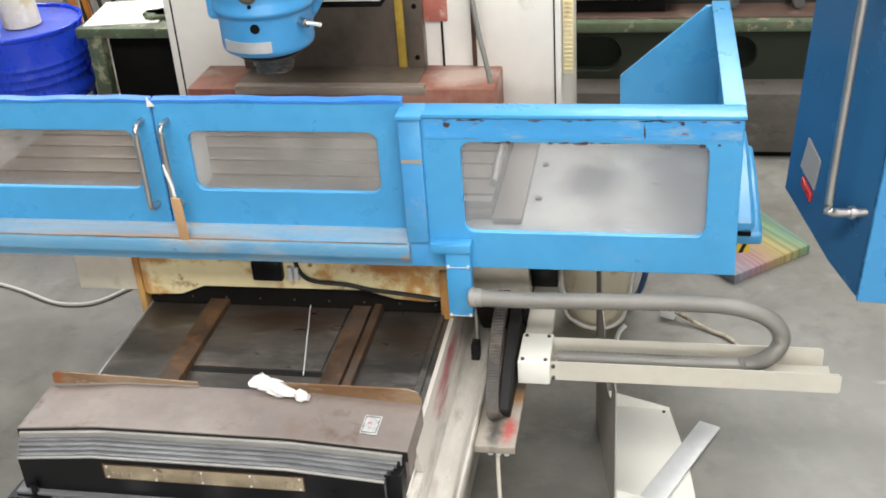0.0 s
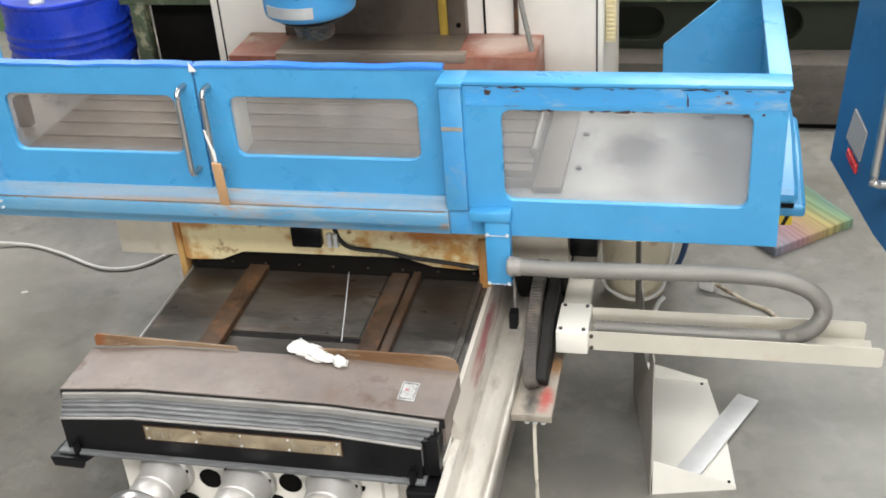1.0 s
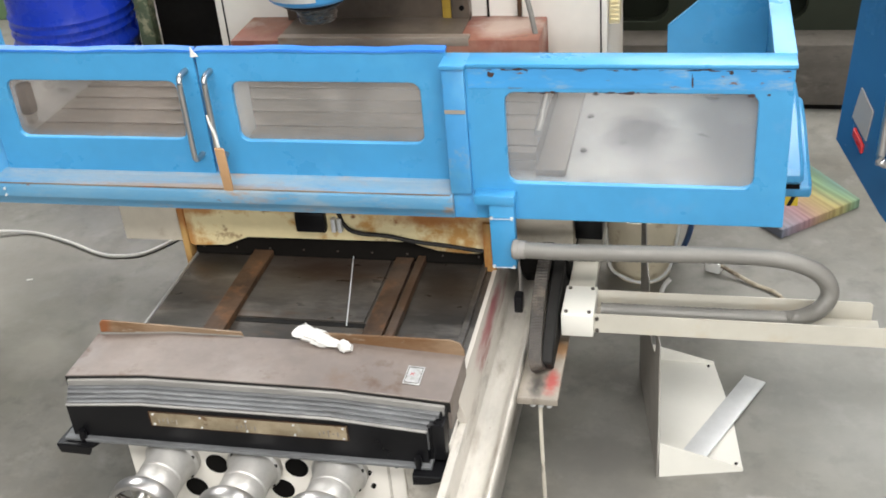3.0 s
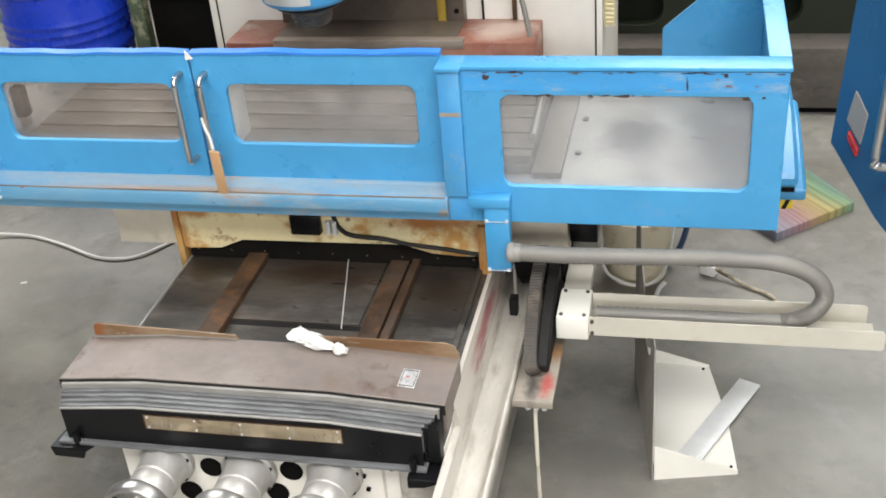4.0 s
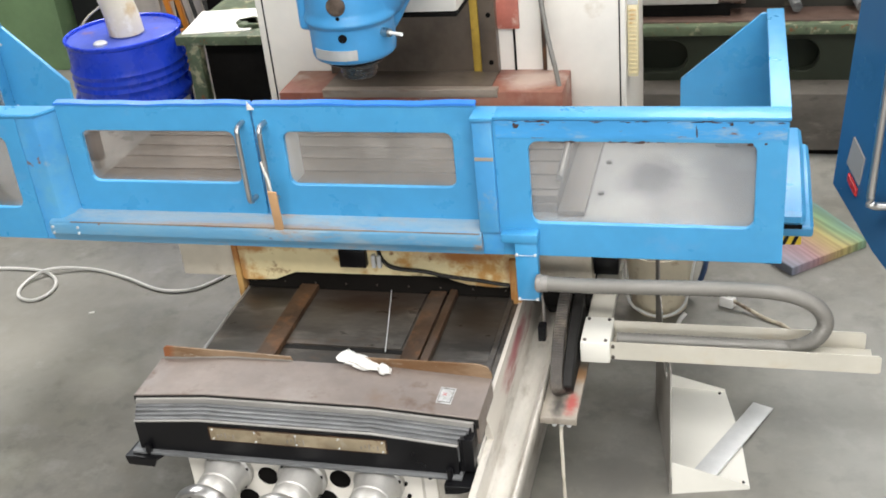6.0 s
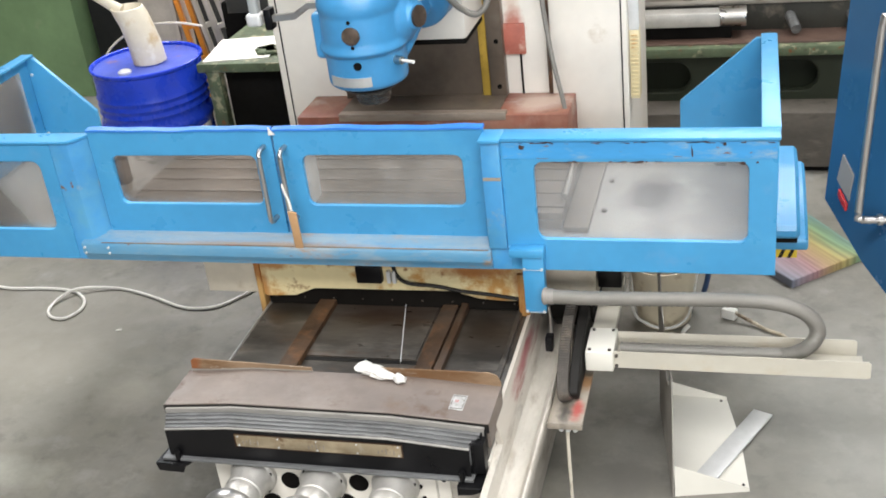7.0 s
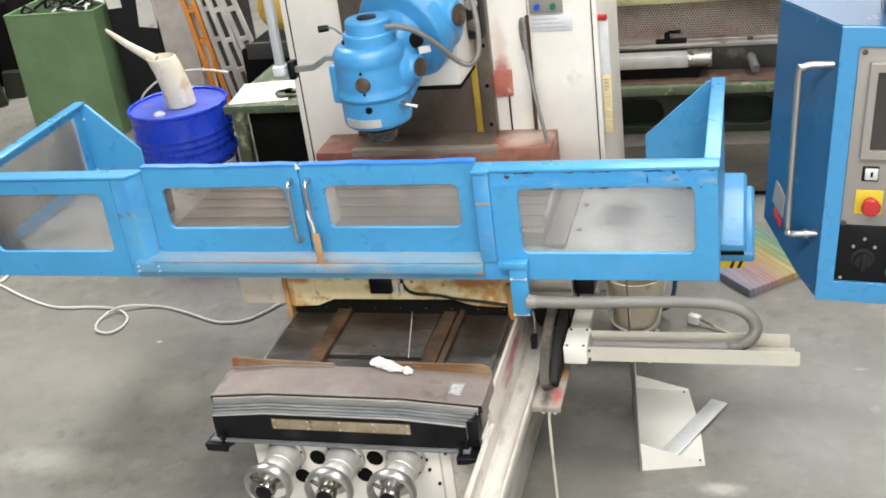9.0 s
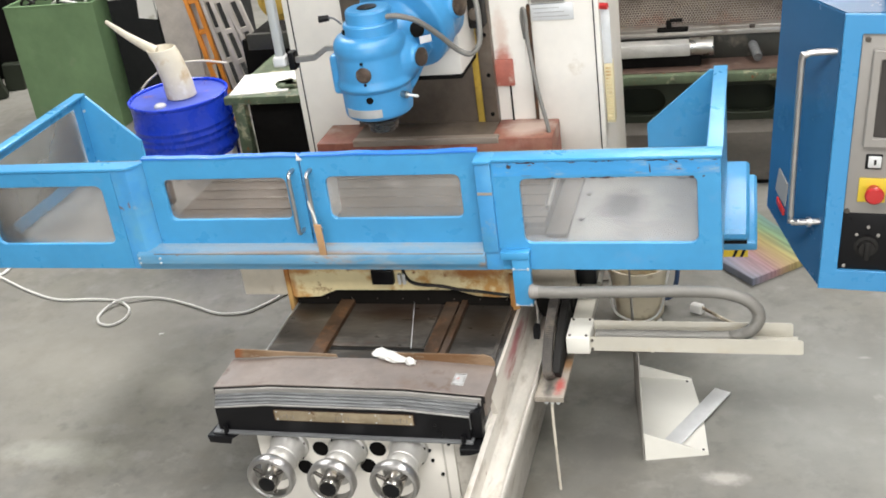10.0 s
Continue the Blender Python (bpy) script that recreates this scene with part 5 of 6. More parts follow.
# ---- control console on its arm ----
con = thing("control_console", 1.7, 0.2, 0.80, "blue control console with grey keypad and red stop button", "control console")
CX, CY = 1.584, 0.10
cz = pose(CX, CY, 0)
cs_ = pose(CX, CY, 0, 0, 0, 33.35)


def cbox(x0, x1, y0, y1, z0, z1, bev=0.0, seg=2, m=cz):
    return box(B(), x0, x1, y0, y1, z0, z1, bev, seg, m)


def cround(prof, x, y, z, seg=26):
    b_ = lathe(B(), prof, (x, y, z), (0, -1, 0), seg)
    b_.transform(cz)
    return b_


# a housing that widens towards its back
b = B()
side = [(0.0, 0.795), (0.0, 1.645), (0.24, 1.655), (0.24, 0.944), (0.085, 0.838)]
rings(b, [[Vector((CX - 0.658 * u, CY + u, z)) for u, z in side], [Vector((CX + 0.50 + 0.40 * u, CY + u, z)) for u, z in side]])
bmesh.ops.bevel(b, geom=b.edges[:], offset=0.004, segments=2, affect='EDGES')
part("housing", b, M_CONSOLE_SHADED, con)
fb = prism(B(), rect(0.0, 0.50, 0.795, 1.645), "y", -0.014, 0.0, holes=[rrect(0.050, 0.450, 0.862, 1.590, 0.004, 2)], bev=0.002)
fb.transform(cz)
part("front_frame", fb, M_CONSOLE_LIT, con, "blue front frame, its colour lightened as the lit face")
kp = part("keypad_plate", cbox(0.051, 0.449, -0.006, 0.004, 1.050, 1.589, 0.002), M_PANELGREY, con, "grey keypad plate")
sf = prism(B(), rect(0.082, 0.40, 1.262, 1.548), "y", -0.022, -0.006, holes=[rect(0.106, 0.376, 1.290, 1.520)], bev=0.003)
sf.transform(cz)
part("screen_bezel", sf, M_PANELGREY, kp)
part("screen", cbox(0.104, 0.378, -0.010, -0.006, 1.288, 1.522), M_SCREEN, kp, "dark brown display")
part("key", cbox(0.102, 0.138, -0.016, -0.006, 1.198, 1.233, 0.003), M_ZINC, kp, "pale grey square key")
part("key_socket", cbox(0.095, 0.140, -0.010, -0.005, 1.192, 1.238, 0.002), M_BLACK, kp)
part("key_mark", cbox(0.117, 0.124, -0.0168, -0.016, 1.208, 1.224), M_BLACK, kp)
part("stop_plate", cbox(0.084, 0.160, -0.011, -0.005, 1.088, 1.164, 0.002), M_YELLOW, kp, "yellow stop button plate")
part("stop_button", cround([(0.020, 0.0), (0.020, 0.022), (0.025, 0.026), (0.027, 0.036), (0.022, 0.042), (0.001, 0.043)], 0.126, -0.008, 1.124, 28), M_REDBTN, kp, "red mushroom stop button")
sp = part("switch_plate", cbox(0.051, 0.449, -0.005, 0.004, 0.863, 1.048, 0.002), M_BLACK, con, "black switch plate")
b = lathe(B(), [(0.034, 0.0), (0.034, 0.006), (0.025, 0.008), (0.023, 0.026), (0.001, 0.028)], (0.125, -0.005, 0.942), (0, -1, 0), 26)
box(b, 0.118, 0.132, -0.042, -0.026, 0.912, 0.972, 0.003)
b.transform(cz)
part("rotary_knob", b, M_RUBBER, sp, "black rotary knob")
for x, z, r in ((0.125, 1.006, 0.005), (0.095, 0.980, 0.005), (0.155, 0.980, 0.005), (0.068, 0.874, 0.005)):
    part("marker", cround([(r, 0), (r, 0.005), (0.001, 0.006)], x, -0.004, z, 12), M_PANELGREY, sp)
part("push_button", cround([(0.021, 0.0), (0.021, 0.014), (0.001, 0.016)], 0.212, -0.004, 0.905, 20), M_GREENBTN, sp, "green push button")
part("push_button", cround([(0.021, 0.0), (0.021, 0.014), (0.001, 0.016)], 0.212, -0.004, 0.985, 20), M_PANELGREY, sp, "grey push button")
for x, z in ((0.066, 1.574), (0.060, 1.056), (0.434, 1.574)):
    part("screw", cround([(0.008, 0.0), (0.008, 0.005), (0.001, 0.006)], x, -0.005, z, 12), M_STEEL, con)
b = tube(B(), [(0.004, 0.022, 1.530), (-0.052, 0.050, 1.528), (-0.070, 0.060, 1.520), (-0.077, 0.065, 1.500), (-0.078, 0.062, 1.25), (-0.078, 0.056, 1.028), (-0.074, 0.053, 1.010), (-0.056, 0.047, 1.004), (0.006, 0.022, 1.004)], 0.0098, 12, 5)
b.transform(cs_)
part("grab_handle", b, M_CHROME, con, "bent stainless grab handle")
b = cyl(B(), (-0.022, 0.033, 1.004), (-0.032, 0.037, 1.004), 0.015, seg=12)
b.transform(cs_)
part("handle_collar", b, M_CHROME, con)
b = prism(B(), [(0.186, 0.985), (0.241, 1.023), (0.230, 1.099), (0.181, 1.060)], "x", -0.004, 0.002)
b.transform(cs_)
sw = part("side_plate", b, M_PANELGREY, con, "small grey switch plate")
b = prism(B(), [(0.188, 0.952), (0.226, 0.984), (0.226, 1.004), (0.188, 0.974)], "x", -0.009, 0.0, bev=0.002)
b.transform(cs_)
part("rocker_switch", b, M_REDBTN, sw, "red rocker switch")
b = B()
box(b, 1.70, 1.80, 0.20, 0.30, 1.600, 2.36, 0.008)
box(b, 0.70, 1.80, 0.20, 0.30, 2.36, 2.46, 0.008)
box(b, 0.62, 0.72, 0.20, 1.60, 2.36, 2.46, 0.008)
part("console_arm", b, M_CONSOLE_SHADED, con, "blue box-section carrying arm")

con.rotation_euler = (0, radians(3.6), 0)
con.location.x += 0.018
place(con, (1.413, -3.054, 2.576), (1.413, -3.054, 2.576), 1.12)

# ---- loose things on the floor beside the machine ----
br = thing("sheet_metal_bracket", 1.08, 0.45, 0, "bent cream sheet-metal bracket standing on the floor", "bracket")
up = B()
ax, ay, cx_, cy_ = 1.034, 0.232, 0.962, 0.690
d = Vector((cx_ - ax, cy_ - ay, 0))
L = d.length
yaw = math.degrees(math.atan2(d.y, d.x))
arc = [(0.165 + 0.085 * math.cos(radians(k)), 0.40 + 0.085 * math.sin(radians(k))) for k in range(0, -181, -20)]
prism(up, [(0, 0), (L, 0), (L, 0.60), (L - 0.10, 0.60), (L - 0.13, 0.50), (0.26, 0.46), *arc, (0.07, 0.441), (0.0, 0.441)], "y", -0.0015, 0.0015)
up.transform(pose(ax, ay, 0, 0, 0, yaw))
part("upright", up, M_PLATE_BACK, br, "grey back of the upright sheet")
b = B()
q = [(ax + 0.004, ay + 0.004, 0.048), (1.258, 0.284, 0.006), (1.232, 0.50, 0.012), (1.180, 0.716, 0.030), (cx_ + 0.006, cy_, 0.055)]
top = [b.verts.new(p_) for p_ in q]
bot = [b.verts.new((p_[0], p_[1], p_[2] - 0.003)) for p_ in q]
b.faces.new(top)
b.faces.new(list(reversed(bot)))
for i in range(5):
    b.faces.new((top[i], bot[i], bot[(i + 1) % 5], top[(i + 1) % 5]))
part("sloping_sheet", b, M_PLATE, br, "clean cream sheet")
for p1, p2, h in ((q[0], q[1], 0.118), (q[4], q[3], 0.115)):
    a_, c_ = Vector(p1), Vector(p2)
    n_ = (c_ - a_).cross(Vector((0, 0, 1))).normalized() * 0.0015
    f1 = [Vector((a_.x, a_.y, 0)), Vector((c_.x, c_.y, 0)), Vector((c_.x, c_.y, c_.z + 0.006)), Vector((a_.x, a_.y, h))]
    part("gusset", rings(B(), [[p_ - n_ for p_ in f1], [p_ + n_ for p_ in f1]]), M_PLATE, br)
for p_ in ((1.163, 0.695, 0.034), (1.240, 0.296, 0.012)):
    part("rivet_hole", cyl(B(), p_, (p_[0], p_[1], p_[2] + 0.0032), 0.0045, seg=10), M_DARK, br)
b = B()
box(b, -0.210, 0.210, -0.033, 0.033, 0, 0.006, 0.001)
b.transform(pose(1.214, 0.486, 0.020, 0, 3.7, 66))
solo("flat_bar", b, M_ZINC, "pale aluminium flat bar leaning on the bracket", "flat bar")

bk = thing("bucket", 0.957, 1.29, 0, "dirty cream plastic bucket under the guard", "bucket")
b = lathe(B(), [(0.105, 0.0), (0.112, 0.01), (0.138, 0.26), (0.146, 0.262), (0.146, 0.285), (0.138, 0.286), (0.134, 0.26), (0.10, 0.02), (0.02, 0.018)], (0.957, 1.29, 0), (0, 0, 1), 40)
part("pail", b, M_BUCKET, bk)
part("bail", tube(B(), [(0.817, 1.29, 0.24), (0.84, 1.17, 0.10), (0.90, 1.135, 0.06), (0.97, 1.13, 0.045), (1.03, 1.15, 0.055), (1.07, 1.19, 0.10), (1.097, 1.29, 0.24)], 0.006, 8), M_CABLE, bk, "white handle")
place(bk, (0.957, 1.29, 0), (0.934, 1.275, 0), 0.90)
solo("coolant_hose", tube(B(), [(1.05, 1.33, 0.36), (1.085, 1.30, 0.33), (1.10, 1.28, 0.25), (1.092, 1.29, 0.15), (1.06, 1.33, 0.05), (1.00, 1.38, 0.02)], 0.010, 10), mat("blue_hose_rubber", (0.03, 0.07, 0.17), 0.5), "dark blue ribbed coolant hose", "hose")
wh = thing("plug_lead", 1.2, 1.3, 0, "dirty yellowed mains lead with white plug on the floor", "lead")
part("lead", tube(B(), [(1.19, 1.275, 0.035), (1.24, 1.25, 0.02), (1.31, 1.20, 0.008), (1.37, 1.16, 0.008), (1.405, 1.10, 0.008), (1.40, 1.06, 0.008), (1.36, 1.00, 0.008)], 0.0072, 8), M_LEAD_OLD, wh)
part("plug", box(B(), -0.028, 0.028, -0.018, 0.018, 0.0, 0.042, 0.008, 2, pose(1.178, 1.285, 0, 0, 0, -25)), M_WHITE, wh)
solo("floor_lead", tube(B(), [(1.035, 1.145, 0.05), (1.015, 1.13, 0.03), (1.003, 1.09, 0.008), (1.003, 1.02, 0.008), (1.01, 0.95, 0.008)], 0.008, 8), M_CABLE, "white lead hanging from the bucket", "lead")

# board with oil colours
bd = B()
poly = [(1.412, 1.518), (1.700, 1.766), (1.255, 2.515), (1.00, 2.36), (1.02, 1.99)]
prism(bd, poly, "z", 0.0, 0.038, bev=0.003)
solo("board", bd, M_BOARD, "flat board with rainbow-coloured oily bands, on the floor", "board")

# white cable across the floor
cb = [(-3.5, 1.80), (-3.0, 1.74), (-2.60, 1.58), (-2.30, 1.42), (-2.05, 1.32), (-1.84, 1.325), (-1.69, 1.31), (-1.59, 1.24), (-1.56, 1.15), (-1.60, 1.08), (-1.68, 1.10), (-1.72, 1.19), (-1.66, 1.30),
      (-1.48, 1.345), (-1.29, 1.29), (-1.12, 1.215), (-1.02, 1.20), (-0.93, 1.23), (-0.86, 1.32), (-0.81, 1.40), (-0.70, 1.55), (-0.60, 1.68)]
cb = [(x, y, 0.024 if i == 12 else 0.008) for i, (x, y) in enumerate(cb)]
solo("power_cable", tube(B(), cb, 0.0068, 10, 6), M_CABLE, "light grey power cable looped on the concrete floor", "cable")
solo("paper_scrap", box(B(), -0.012, 0.012, -0.006, 0.006, 0, 0.003, 0.001, 1, pose(-1.30, 1.02, 0, 0, 0, 20)), M_PAPER, "tiny white paper scrap on the concrete floor", "scrap")
solo("cable_loop", tube(B(), [(-3.3, 1.55, 0.009), (-2.95, 1.62, 0.009), (-2.62, 1.72, 0.009), (-2.55, 1.60, 0.009), (-2.68, 1.45, 0.01), (-2.85, 1.52, 0.01), (-3.0, 1.66, 0.01)], 0.008, 8), M_CABLE, "light grey cable end curled on the floor", "cable")

# ---- left background ----
DX, DY = -1.630, 2.275
dr = thing("oil_drum", DX, DY, 0, "blue steel oil drum with rolled hoops", "drum")
R = 0.280
prof = [(R - 0.004, 0.0), (R + 0.004, 0.006), (R + 0.004, 0.02), (R - 0.004, 0.028)]
for zc in (0.26, 0.50):
    prof += [(R - 0.004, zc - 0.035), (R + 0.010, zc - 0.012), (R + 0.012, zc), (R + 0.010, zc + 0.012), (R - 0.004, zc + 0.035)]
for zc in (0.57, 0.61, 0.65):
    prof += [(R - 0.004, zc - 0.018), (R + 0.004, zc), (R - 0.004, zc + 0.018)]
prof += [(R - 0.004, 0.775), (R + 0.004, 0.782), (R + 0.006, 0.796), (R + 0.001, 0.800), (R - 0.008, 0.796), (R - 0.010, 0.782)]
part("barrel", lathe(B(), prof, (DX, DY, 0), (0, 0, 1), 64), M_DRUM, dr)
part("lid", lathe(B(), [(R - 0.009, 0.775), (R - 0.011, 0.783), (R - 0.05, 0.786), (0.001, 0.786)], (DX, DY, 0), (0, 0, 1), 56), M_DRUM_TOP, dr, "scuffed blue lid with a reddish stain")
part("bung", lathe(B(), [(0.034, 0.784), (0.034, 0.796), (0.024, 0.804), (0.001, 0.804)], (DX - 0.02, DY - 0.185, 0), (0, 0, 1), 20), M_ZINC, dr, "zinc bung")
b = B()
lp = []
for a in [radians(-27 + 4 * k) for k in range(9)]:
    lp.append([Vector((DX + rr * math.cos(a), DY + rr * math.sin(a), z)) for rr, z in ((R - 0.006, 0.31), (R - 0.0005, 0.31), (R - 0.0005, 0.455), (R - 0.006, 0.455))])
rings(b, lp)
part("sticker", b, M_PAPER, dr, "white paper sticker")
JX, JY, JZ = -1.597, 2.26, 0.786
jug = thing("drip_jug", JX, JY, JZ, "stained translucent plastic jug with a long spout, on the drum", "jug")
b = lathe(B(), [(0.074, 0.0), (0.085, 0.006), (0.083, 0.10), (0.081, 0.20), (0.083, 0.25), (0.080, 0.285), (0.076, 0.288), (0.073, 0.26), (0.072, 0.05), (0.02, 0.02)], (0, 0, 0), (0, 0, 1), 32)
for v_ in b.verts:
    h = max(0, v_.co.z)
    v_.co.x -= 0.75 * h * h
b.transform(pose(JX, JY, JZ))
part("body", b, M_JUG, jug)
b = B()
sp_ = smooth_path([(JX - 0.095, JY, JZ + 0.268), (JX - 0.17, JY, JZ + 0.315), (JX - 0.25, JY, JZ + 0.368), (JX - 0.32, JY, JZ + 0.422), (JX - 0.36, JY, JZ + 0.455)], 5)
lp = []
for i, p_ in enumerate(sp_):
    rr = 0.021 * (1 - i / len(sp_)) + 0.008
    lp.append([p_ + Vector((0.5 * rr * math.cos(t), rr * math.sin(t) * 0.8, rr * math.cos(t))) for t in [2 * math.pi * k / 14 for k in range(14)]])
rings(b, lp)
part("spout", b, M_JUG, jug)
hose_ = solo("drum_hose", tube(B(), [(-1.40, 2.52, 0.885), (-1.55, 2.54, 0.90), (-1.72, 2.55, 0.89), (-1.89, 2.52, 0.835), (-1.99, 2.46, 0.72), (-2.02, 2.42, 0.45), (-2.02, 2.40, 0.01)], 0.0062, 10), M_LEAD_PALE, "pale hose arching behind the drum down to the floor", "hose")

for o_ in (dr, jug, hose_):
    place(o_, (DX, DY, 0), (-1.625, 2.27, 0), 0.96)

wb = thing("workbench", -0.95, 2.45, 0, "green steel workbench with chipped paint", "workbench")
part("bench_top", box(B(), -1.33, -0.45, 2.16, 2.95, 0.735, 0.78, 0.004), M_GREEN, wb)
for x, y in ((-1.26, 2.20), (-0.52, 2.20), (-1.27, 2.88), (-0.52, 2.88)):
    part("leg", box(B(), x - 0.03, x + 0.04, y - 0.03, y + 0.03, 0, 0.737, 0.004), M_GREEN, wb)
# plain near-black block between the bench legs
part("store_box", box(B(), -1.22, -0.50, 2.24, 2.92, 0.03, 0.752, 0.003), M_DARK, wb, "dark block that fills the space under the bench")
b = B()
box(b, -0.17, 0.17, -0.17, 0.19, 0.78, 0.785, 0.001)
b.transform(pose(-1.16, 2.38, 0, 0, 0, 8))
paper_ = solo("paper_sheet", b, M_PAPER, "white paper sheets lying on the bench", "paper")
b = B()
for i in range(7):
    box(b, -0.03 - 0.01 * i, 0.05, -0.02, 0.03, 0.785, 0.803, 0.004, 1, pose(-1.04 + 0.018 * i, 2.33 + 0.02 * math.sin(i * 2.1), 0, 0, 0, 37 * i))
swarf_ = solo("swarf_scraps", b, M_GREEN, "small dark green scraps on the paper", "scraps", "stuff")

for o_ in (wb, paper_, swarf_):
    place(o_, (-1.33, 2.16, 0), (-1.33, 2.21, 0), 0.96)

bin_ = thing("waste_bin", -3.8, 4.3, 0, "large green sheet-metal bin with cables heaped in it", "bin")
b = prism(B(), rect(-4.27, -3.42, 3.98, 4.85), "z", 0.0, 1.09, holes=[rect(-4.25, -3.44, 4.0, 4.83)], bev=0.004)
part("body", b, M_GREEN_BIN, bin_)
part("rim", prism(B(), rect(-4.275, -3.415, 3.975, 4.855), "z", 1.084, 1.096, holes=[rect(-4.25, -3.44, 4.0, 4.83)], bev=0.003), M_GREEN_BIN, bin_)
part("bottom", box(B(), -4.25, -3.44, 4.0, 4.83, 0.02, 0.90), M_DARK, bin_)
for i in range(9):
    random.seed(20 + i)
    c = Vector((random.uniform(-4.1, -3.6), random.uniform(4.05, 4.6), 1.06 + 0.02 * (i % 3)))
    pts = [c + Vector((0.22 * math.cos(t) * random.uniform(0.5, 1), 0.16 * math.sin(t) * random.uniform(0.5, 1), 0.05 * math.sin(t * 1.7))) for t in [0.9 * k for k in range(7)]]
    part("cable", tube(B(), pts, 0.012, 8, 6), M_CABLE if i % 3 == 0 else M_RUBBER, bin_)

place(bin_, (-3.8, 3.98, 0), (-3.32, 3.83, 0), 0.844)

bc = thing("black_cabinet", -2.85, 4.6, 0, "tall black steel cabinet with paper sheets taped on", "cabinet")
part("body", box(B(), -3.36, -2.50, 4.1, 5.0, 0, 2.2, 0.006), M_BLACKCAB, bc)
part("door_gap", box(B(), -2.935, -2.93, 4.096, 4.104, 0.05, 2.15), M_DARK, bc)
for x, z, w, h, r in ((-3.345, 1.06, 0.13, 0.27, -4), (-3.10, 0.90, 0.17, 0.30, 7)):
    b = box(B(), 0, w, -0.002, 0, 0, h)
    b.transform(pose(x, 4.098, z, 0, r, 0))
    part("notice", b, M_PAPER, bc, "white paper notice")
for i in range(14):
    part("chain_link", torus(B(), (-2.52, 4.08, 0.75 + 0.05 * i), (1, 0, 0) if i % 2 else (0, 1, 0), 0.018, 0.005, 12, 6), M_STEEL, bc)

place(bc, (-2.85, 4.1, 0), (-2.52, 3.94, 0), 0.848)

panel_ = solo("panel_board", box(B(), -0.17, 0.17, 0, 0.04, 0.0, 2.4, 0.003, 2, pose(-2.44, 3.66, 0, -3, -2, 10)), M_LADDER, "grey metal panel leaning upright", "panel")
for x0, y0, lean, w, m_, lb in ((-2.36, 3.60, -1, 0.075, M_LADDER, "weathered aluminium ladder leaning upright"), (-2.20, 3.58, -8, 0.075, M_ORANGE, "orange painted ladder leaning upright"), (-2.07, 3.62, -9, 0.07, M_LADDER, "weathered aluminium ladder leaning upright"),
                                (-1.94, 3.60, -11, 0.075, M_LADDER, "weathered aluminium ladder leaning upright"), (-1.80, 3.64, -13, 0.08, M_LADDER, "weathered aluminium ladder leaning upright")):
    ld = thing("ladder", x0, y0, 0, lb, "ladder", "leaning ladders")
    t = pose(x0, y0, 0, -3, lean, 20)
    for xx in (0, w):
        part("stile", box(B(), xx, xx + 0.032, 0, 0.06, 0, 2.3, 0.003, 1, t), m_, ld)
    for i in range(9):
        part("rung", box(B(), 0.03, w + 0.005, 0.008, 0.05, 0.12 + 0.24 * i, 0.155 + 0.24 * i, 0.003, 1, t), m_, ld)
    place(ld, (-2.08, 3.6, 0), (-1.90, 3.55, 0), 0.867)
place(panel_, (-2.44, 3.66, 0), (-2.20, 3.58, 0), 0.863)
ym = thing("yellow_gearbox", -1.45, 3.5, 0, "old yellow gearbox on a dark stand", "gearbox")
part("stand", box(B(), -1.75, -0.75, 3.2, 3.9, 0, 0.88, 0.01), M_DARK, ym)
part("casing", lathe(B(), [(0.13, 0), (0.15, 0.04), (0.15, 0.12), (0.10, 0.16), (0.10, 0.2), (0.05, 0.22)], (-1.44, 3.36, 1.14), (0.1, -1, 0.1), 30), M_YELLOW_OLD, ym, "yellow casting")
for k in range(8):
    a = 2 * math.pi * k / 8
    part("bolt", cyl(B(), (-1.428 + 0.12 * math.cos(a), 3.25, 1.151 + 0.12 * math.sin(a)), (-1.428 + 0.12 * math.cos(a), 3.225, 1.153 + 0.12 * math.sin(a)), 0.010, seg=8), M_DARK, ym)
part("mesh_guard", box(B(), -1.62, -1.32, 3.02, 3.06, 0.86, 0.97, 0.004), M_RAIL_DK, ym)

place(ym, (-1.45, 3.3, 0), (-1.37, 3.28, 0), 0.881)

# trolley with a spoked tyre, at the edge of the place
tv = thing("yellow_trolley", -3.1, 1.95, 0, "yellow trolley with a black tyre and tangled wires", "trolley")
part("tyre", torus(B(), (-3.03, 1.93, 0.36), (0.35, 1, 0), 0.235, 0.028, 44, 10), M_RUBBER, tv)
part("rim", torus(B(), (-3.03, 1.93, 0.36), (0.35, 1, 0), 0.195, 0.010, 40, 8), M_STEEL_LT, tv)
for k in range(9):
    a = 2 * math.pi * k / 9
    e1, e2, _ = frame_of((0.35, 1, 0))
    c = Vector((-3.03, 1.93, 0.36))
    part("spoke", cyl(B(), c, c + (e1 * math.cos(a) + e2 * math.sin(a)) * 0.195, 0.004, seg=6), M_STEEL_LT, tv)
part("chassis", box(B(), -3.7, -2.92, 1.72, 1.98, 0.06, 0.16, 0.02, 3), M_YELLOW, tv)
part("fender", lathe(B(), [(0.10, -0.06), (0.12, 0), (0.10, 0.06)], (-2.98, 1.80, 0.13), (0, 1, 0), 24), M_YELLOW, tv)
for i in range(5):
    random.seed(50 + i)
    pts = [(-3.2 + random.uniform(-0.15, 0.15), 1.85 + random.uniform(-0.1, 0.1), 0.2 + random.uniform(0, 0.25)) for k in range(6)]
    part("wire", tube(B(), pts, 0.006, 6, 6), M_CABLE if i % 2 else M_RUBBER, tv)
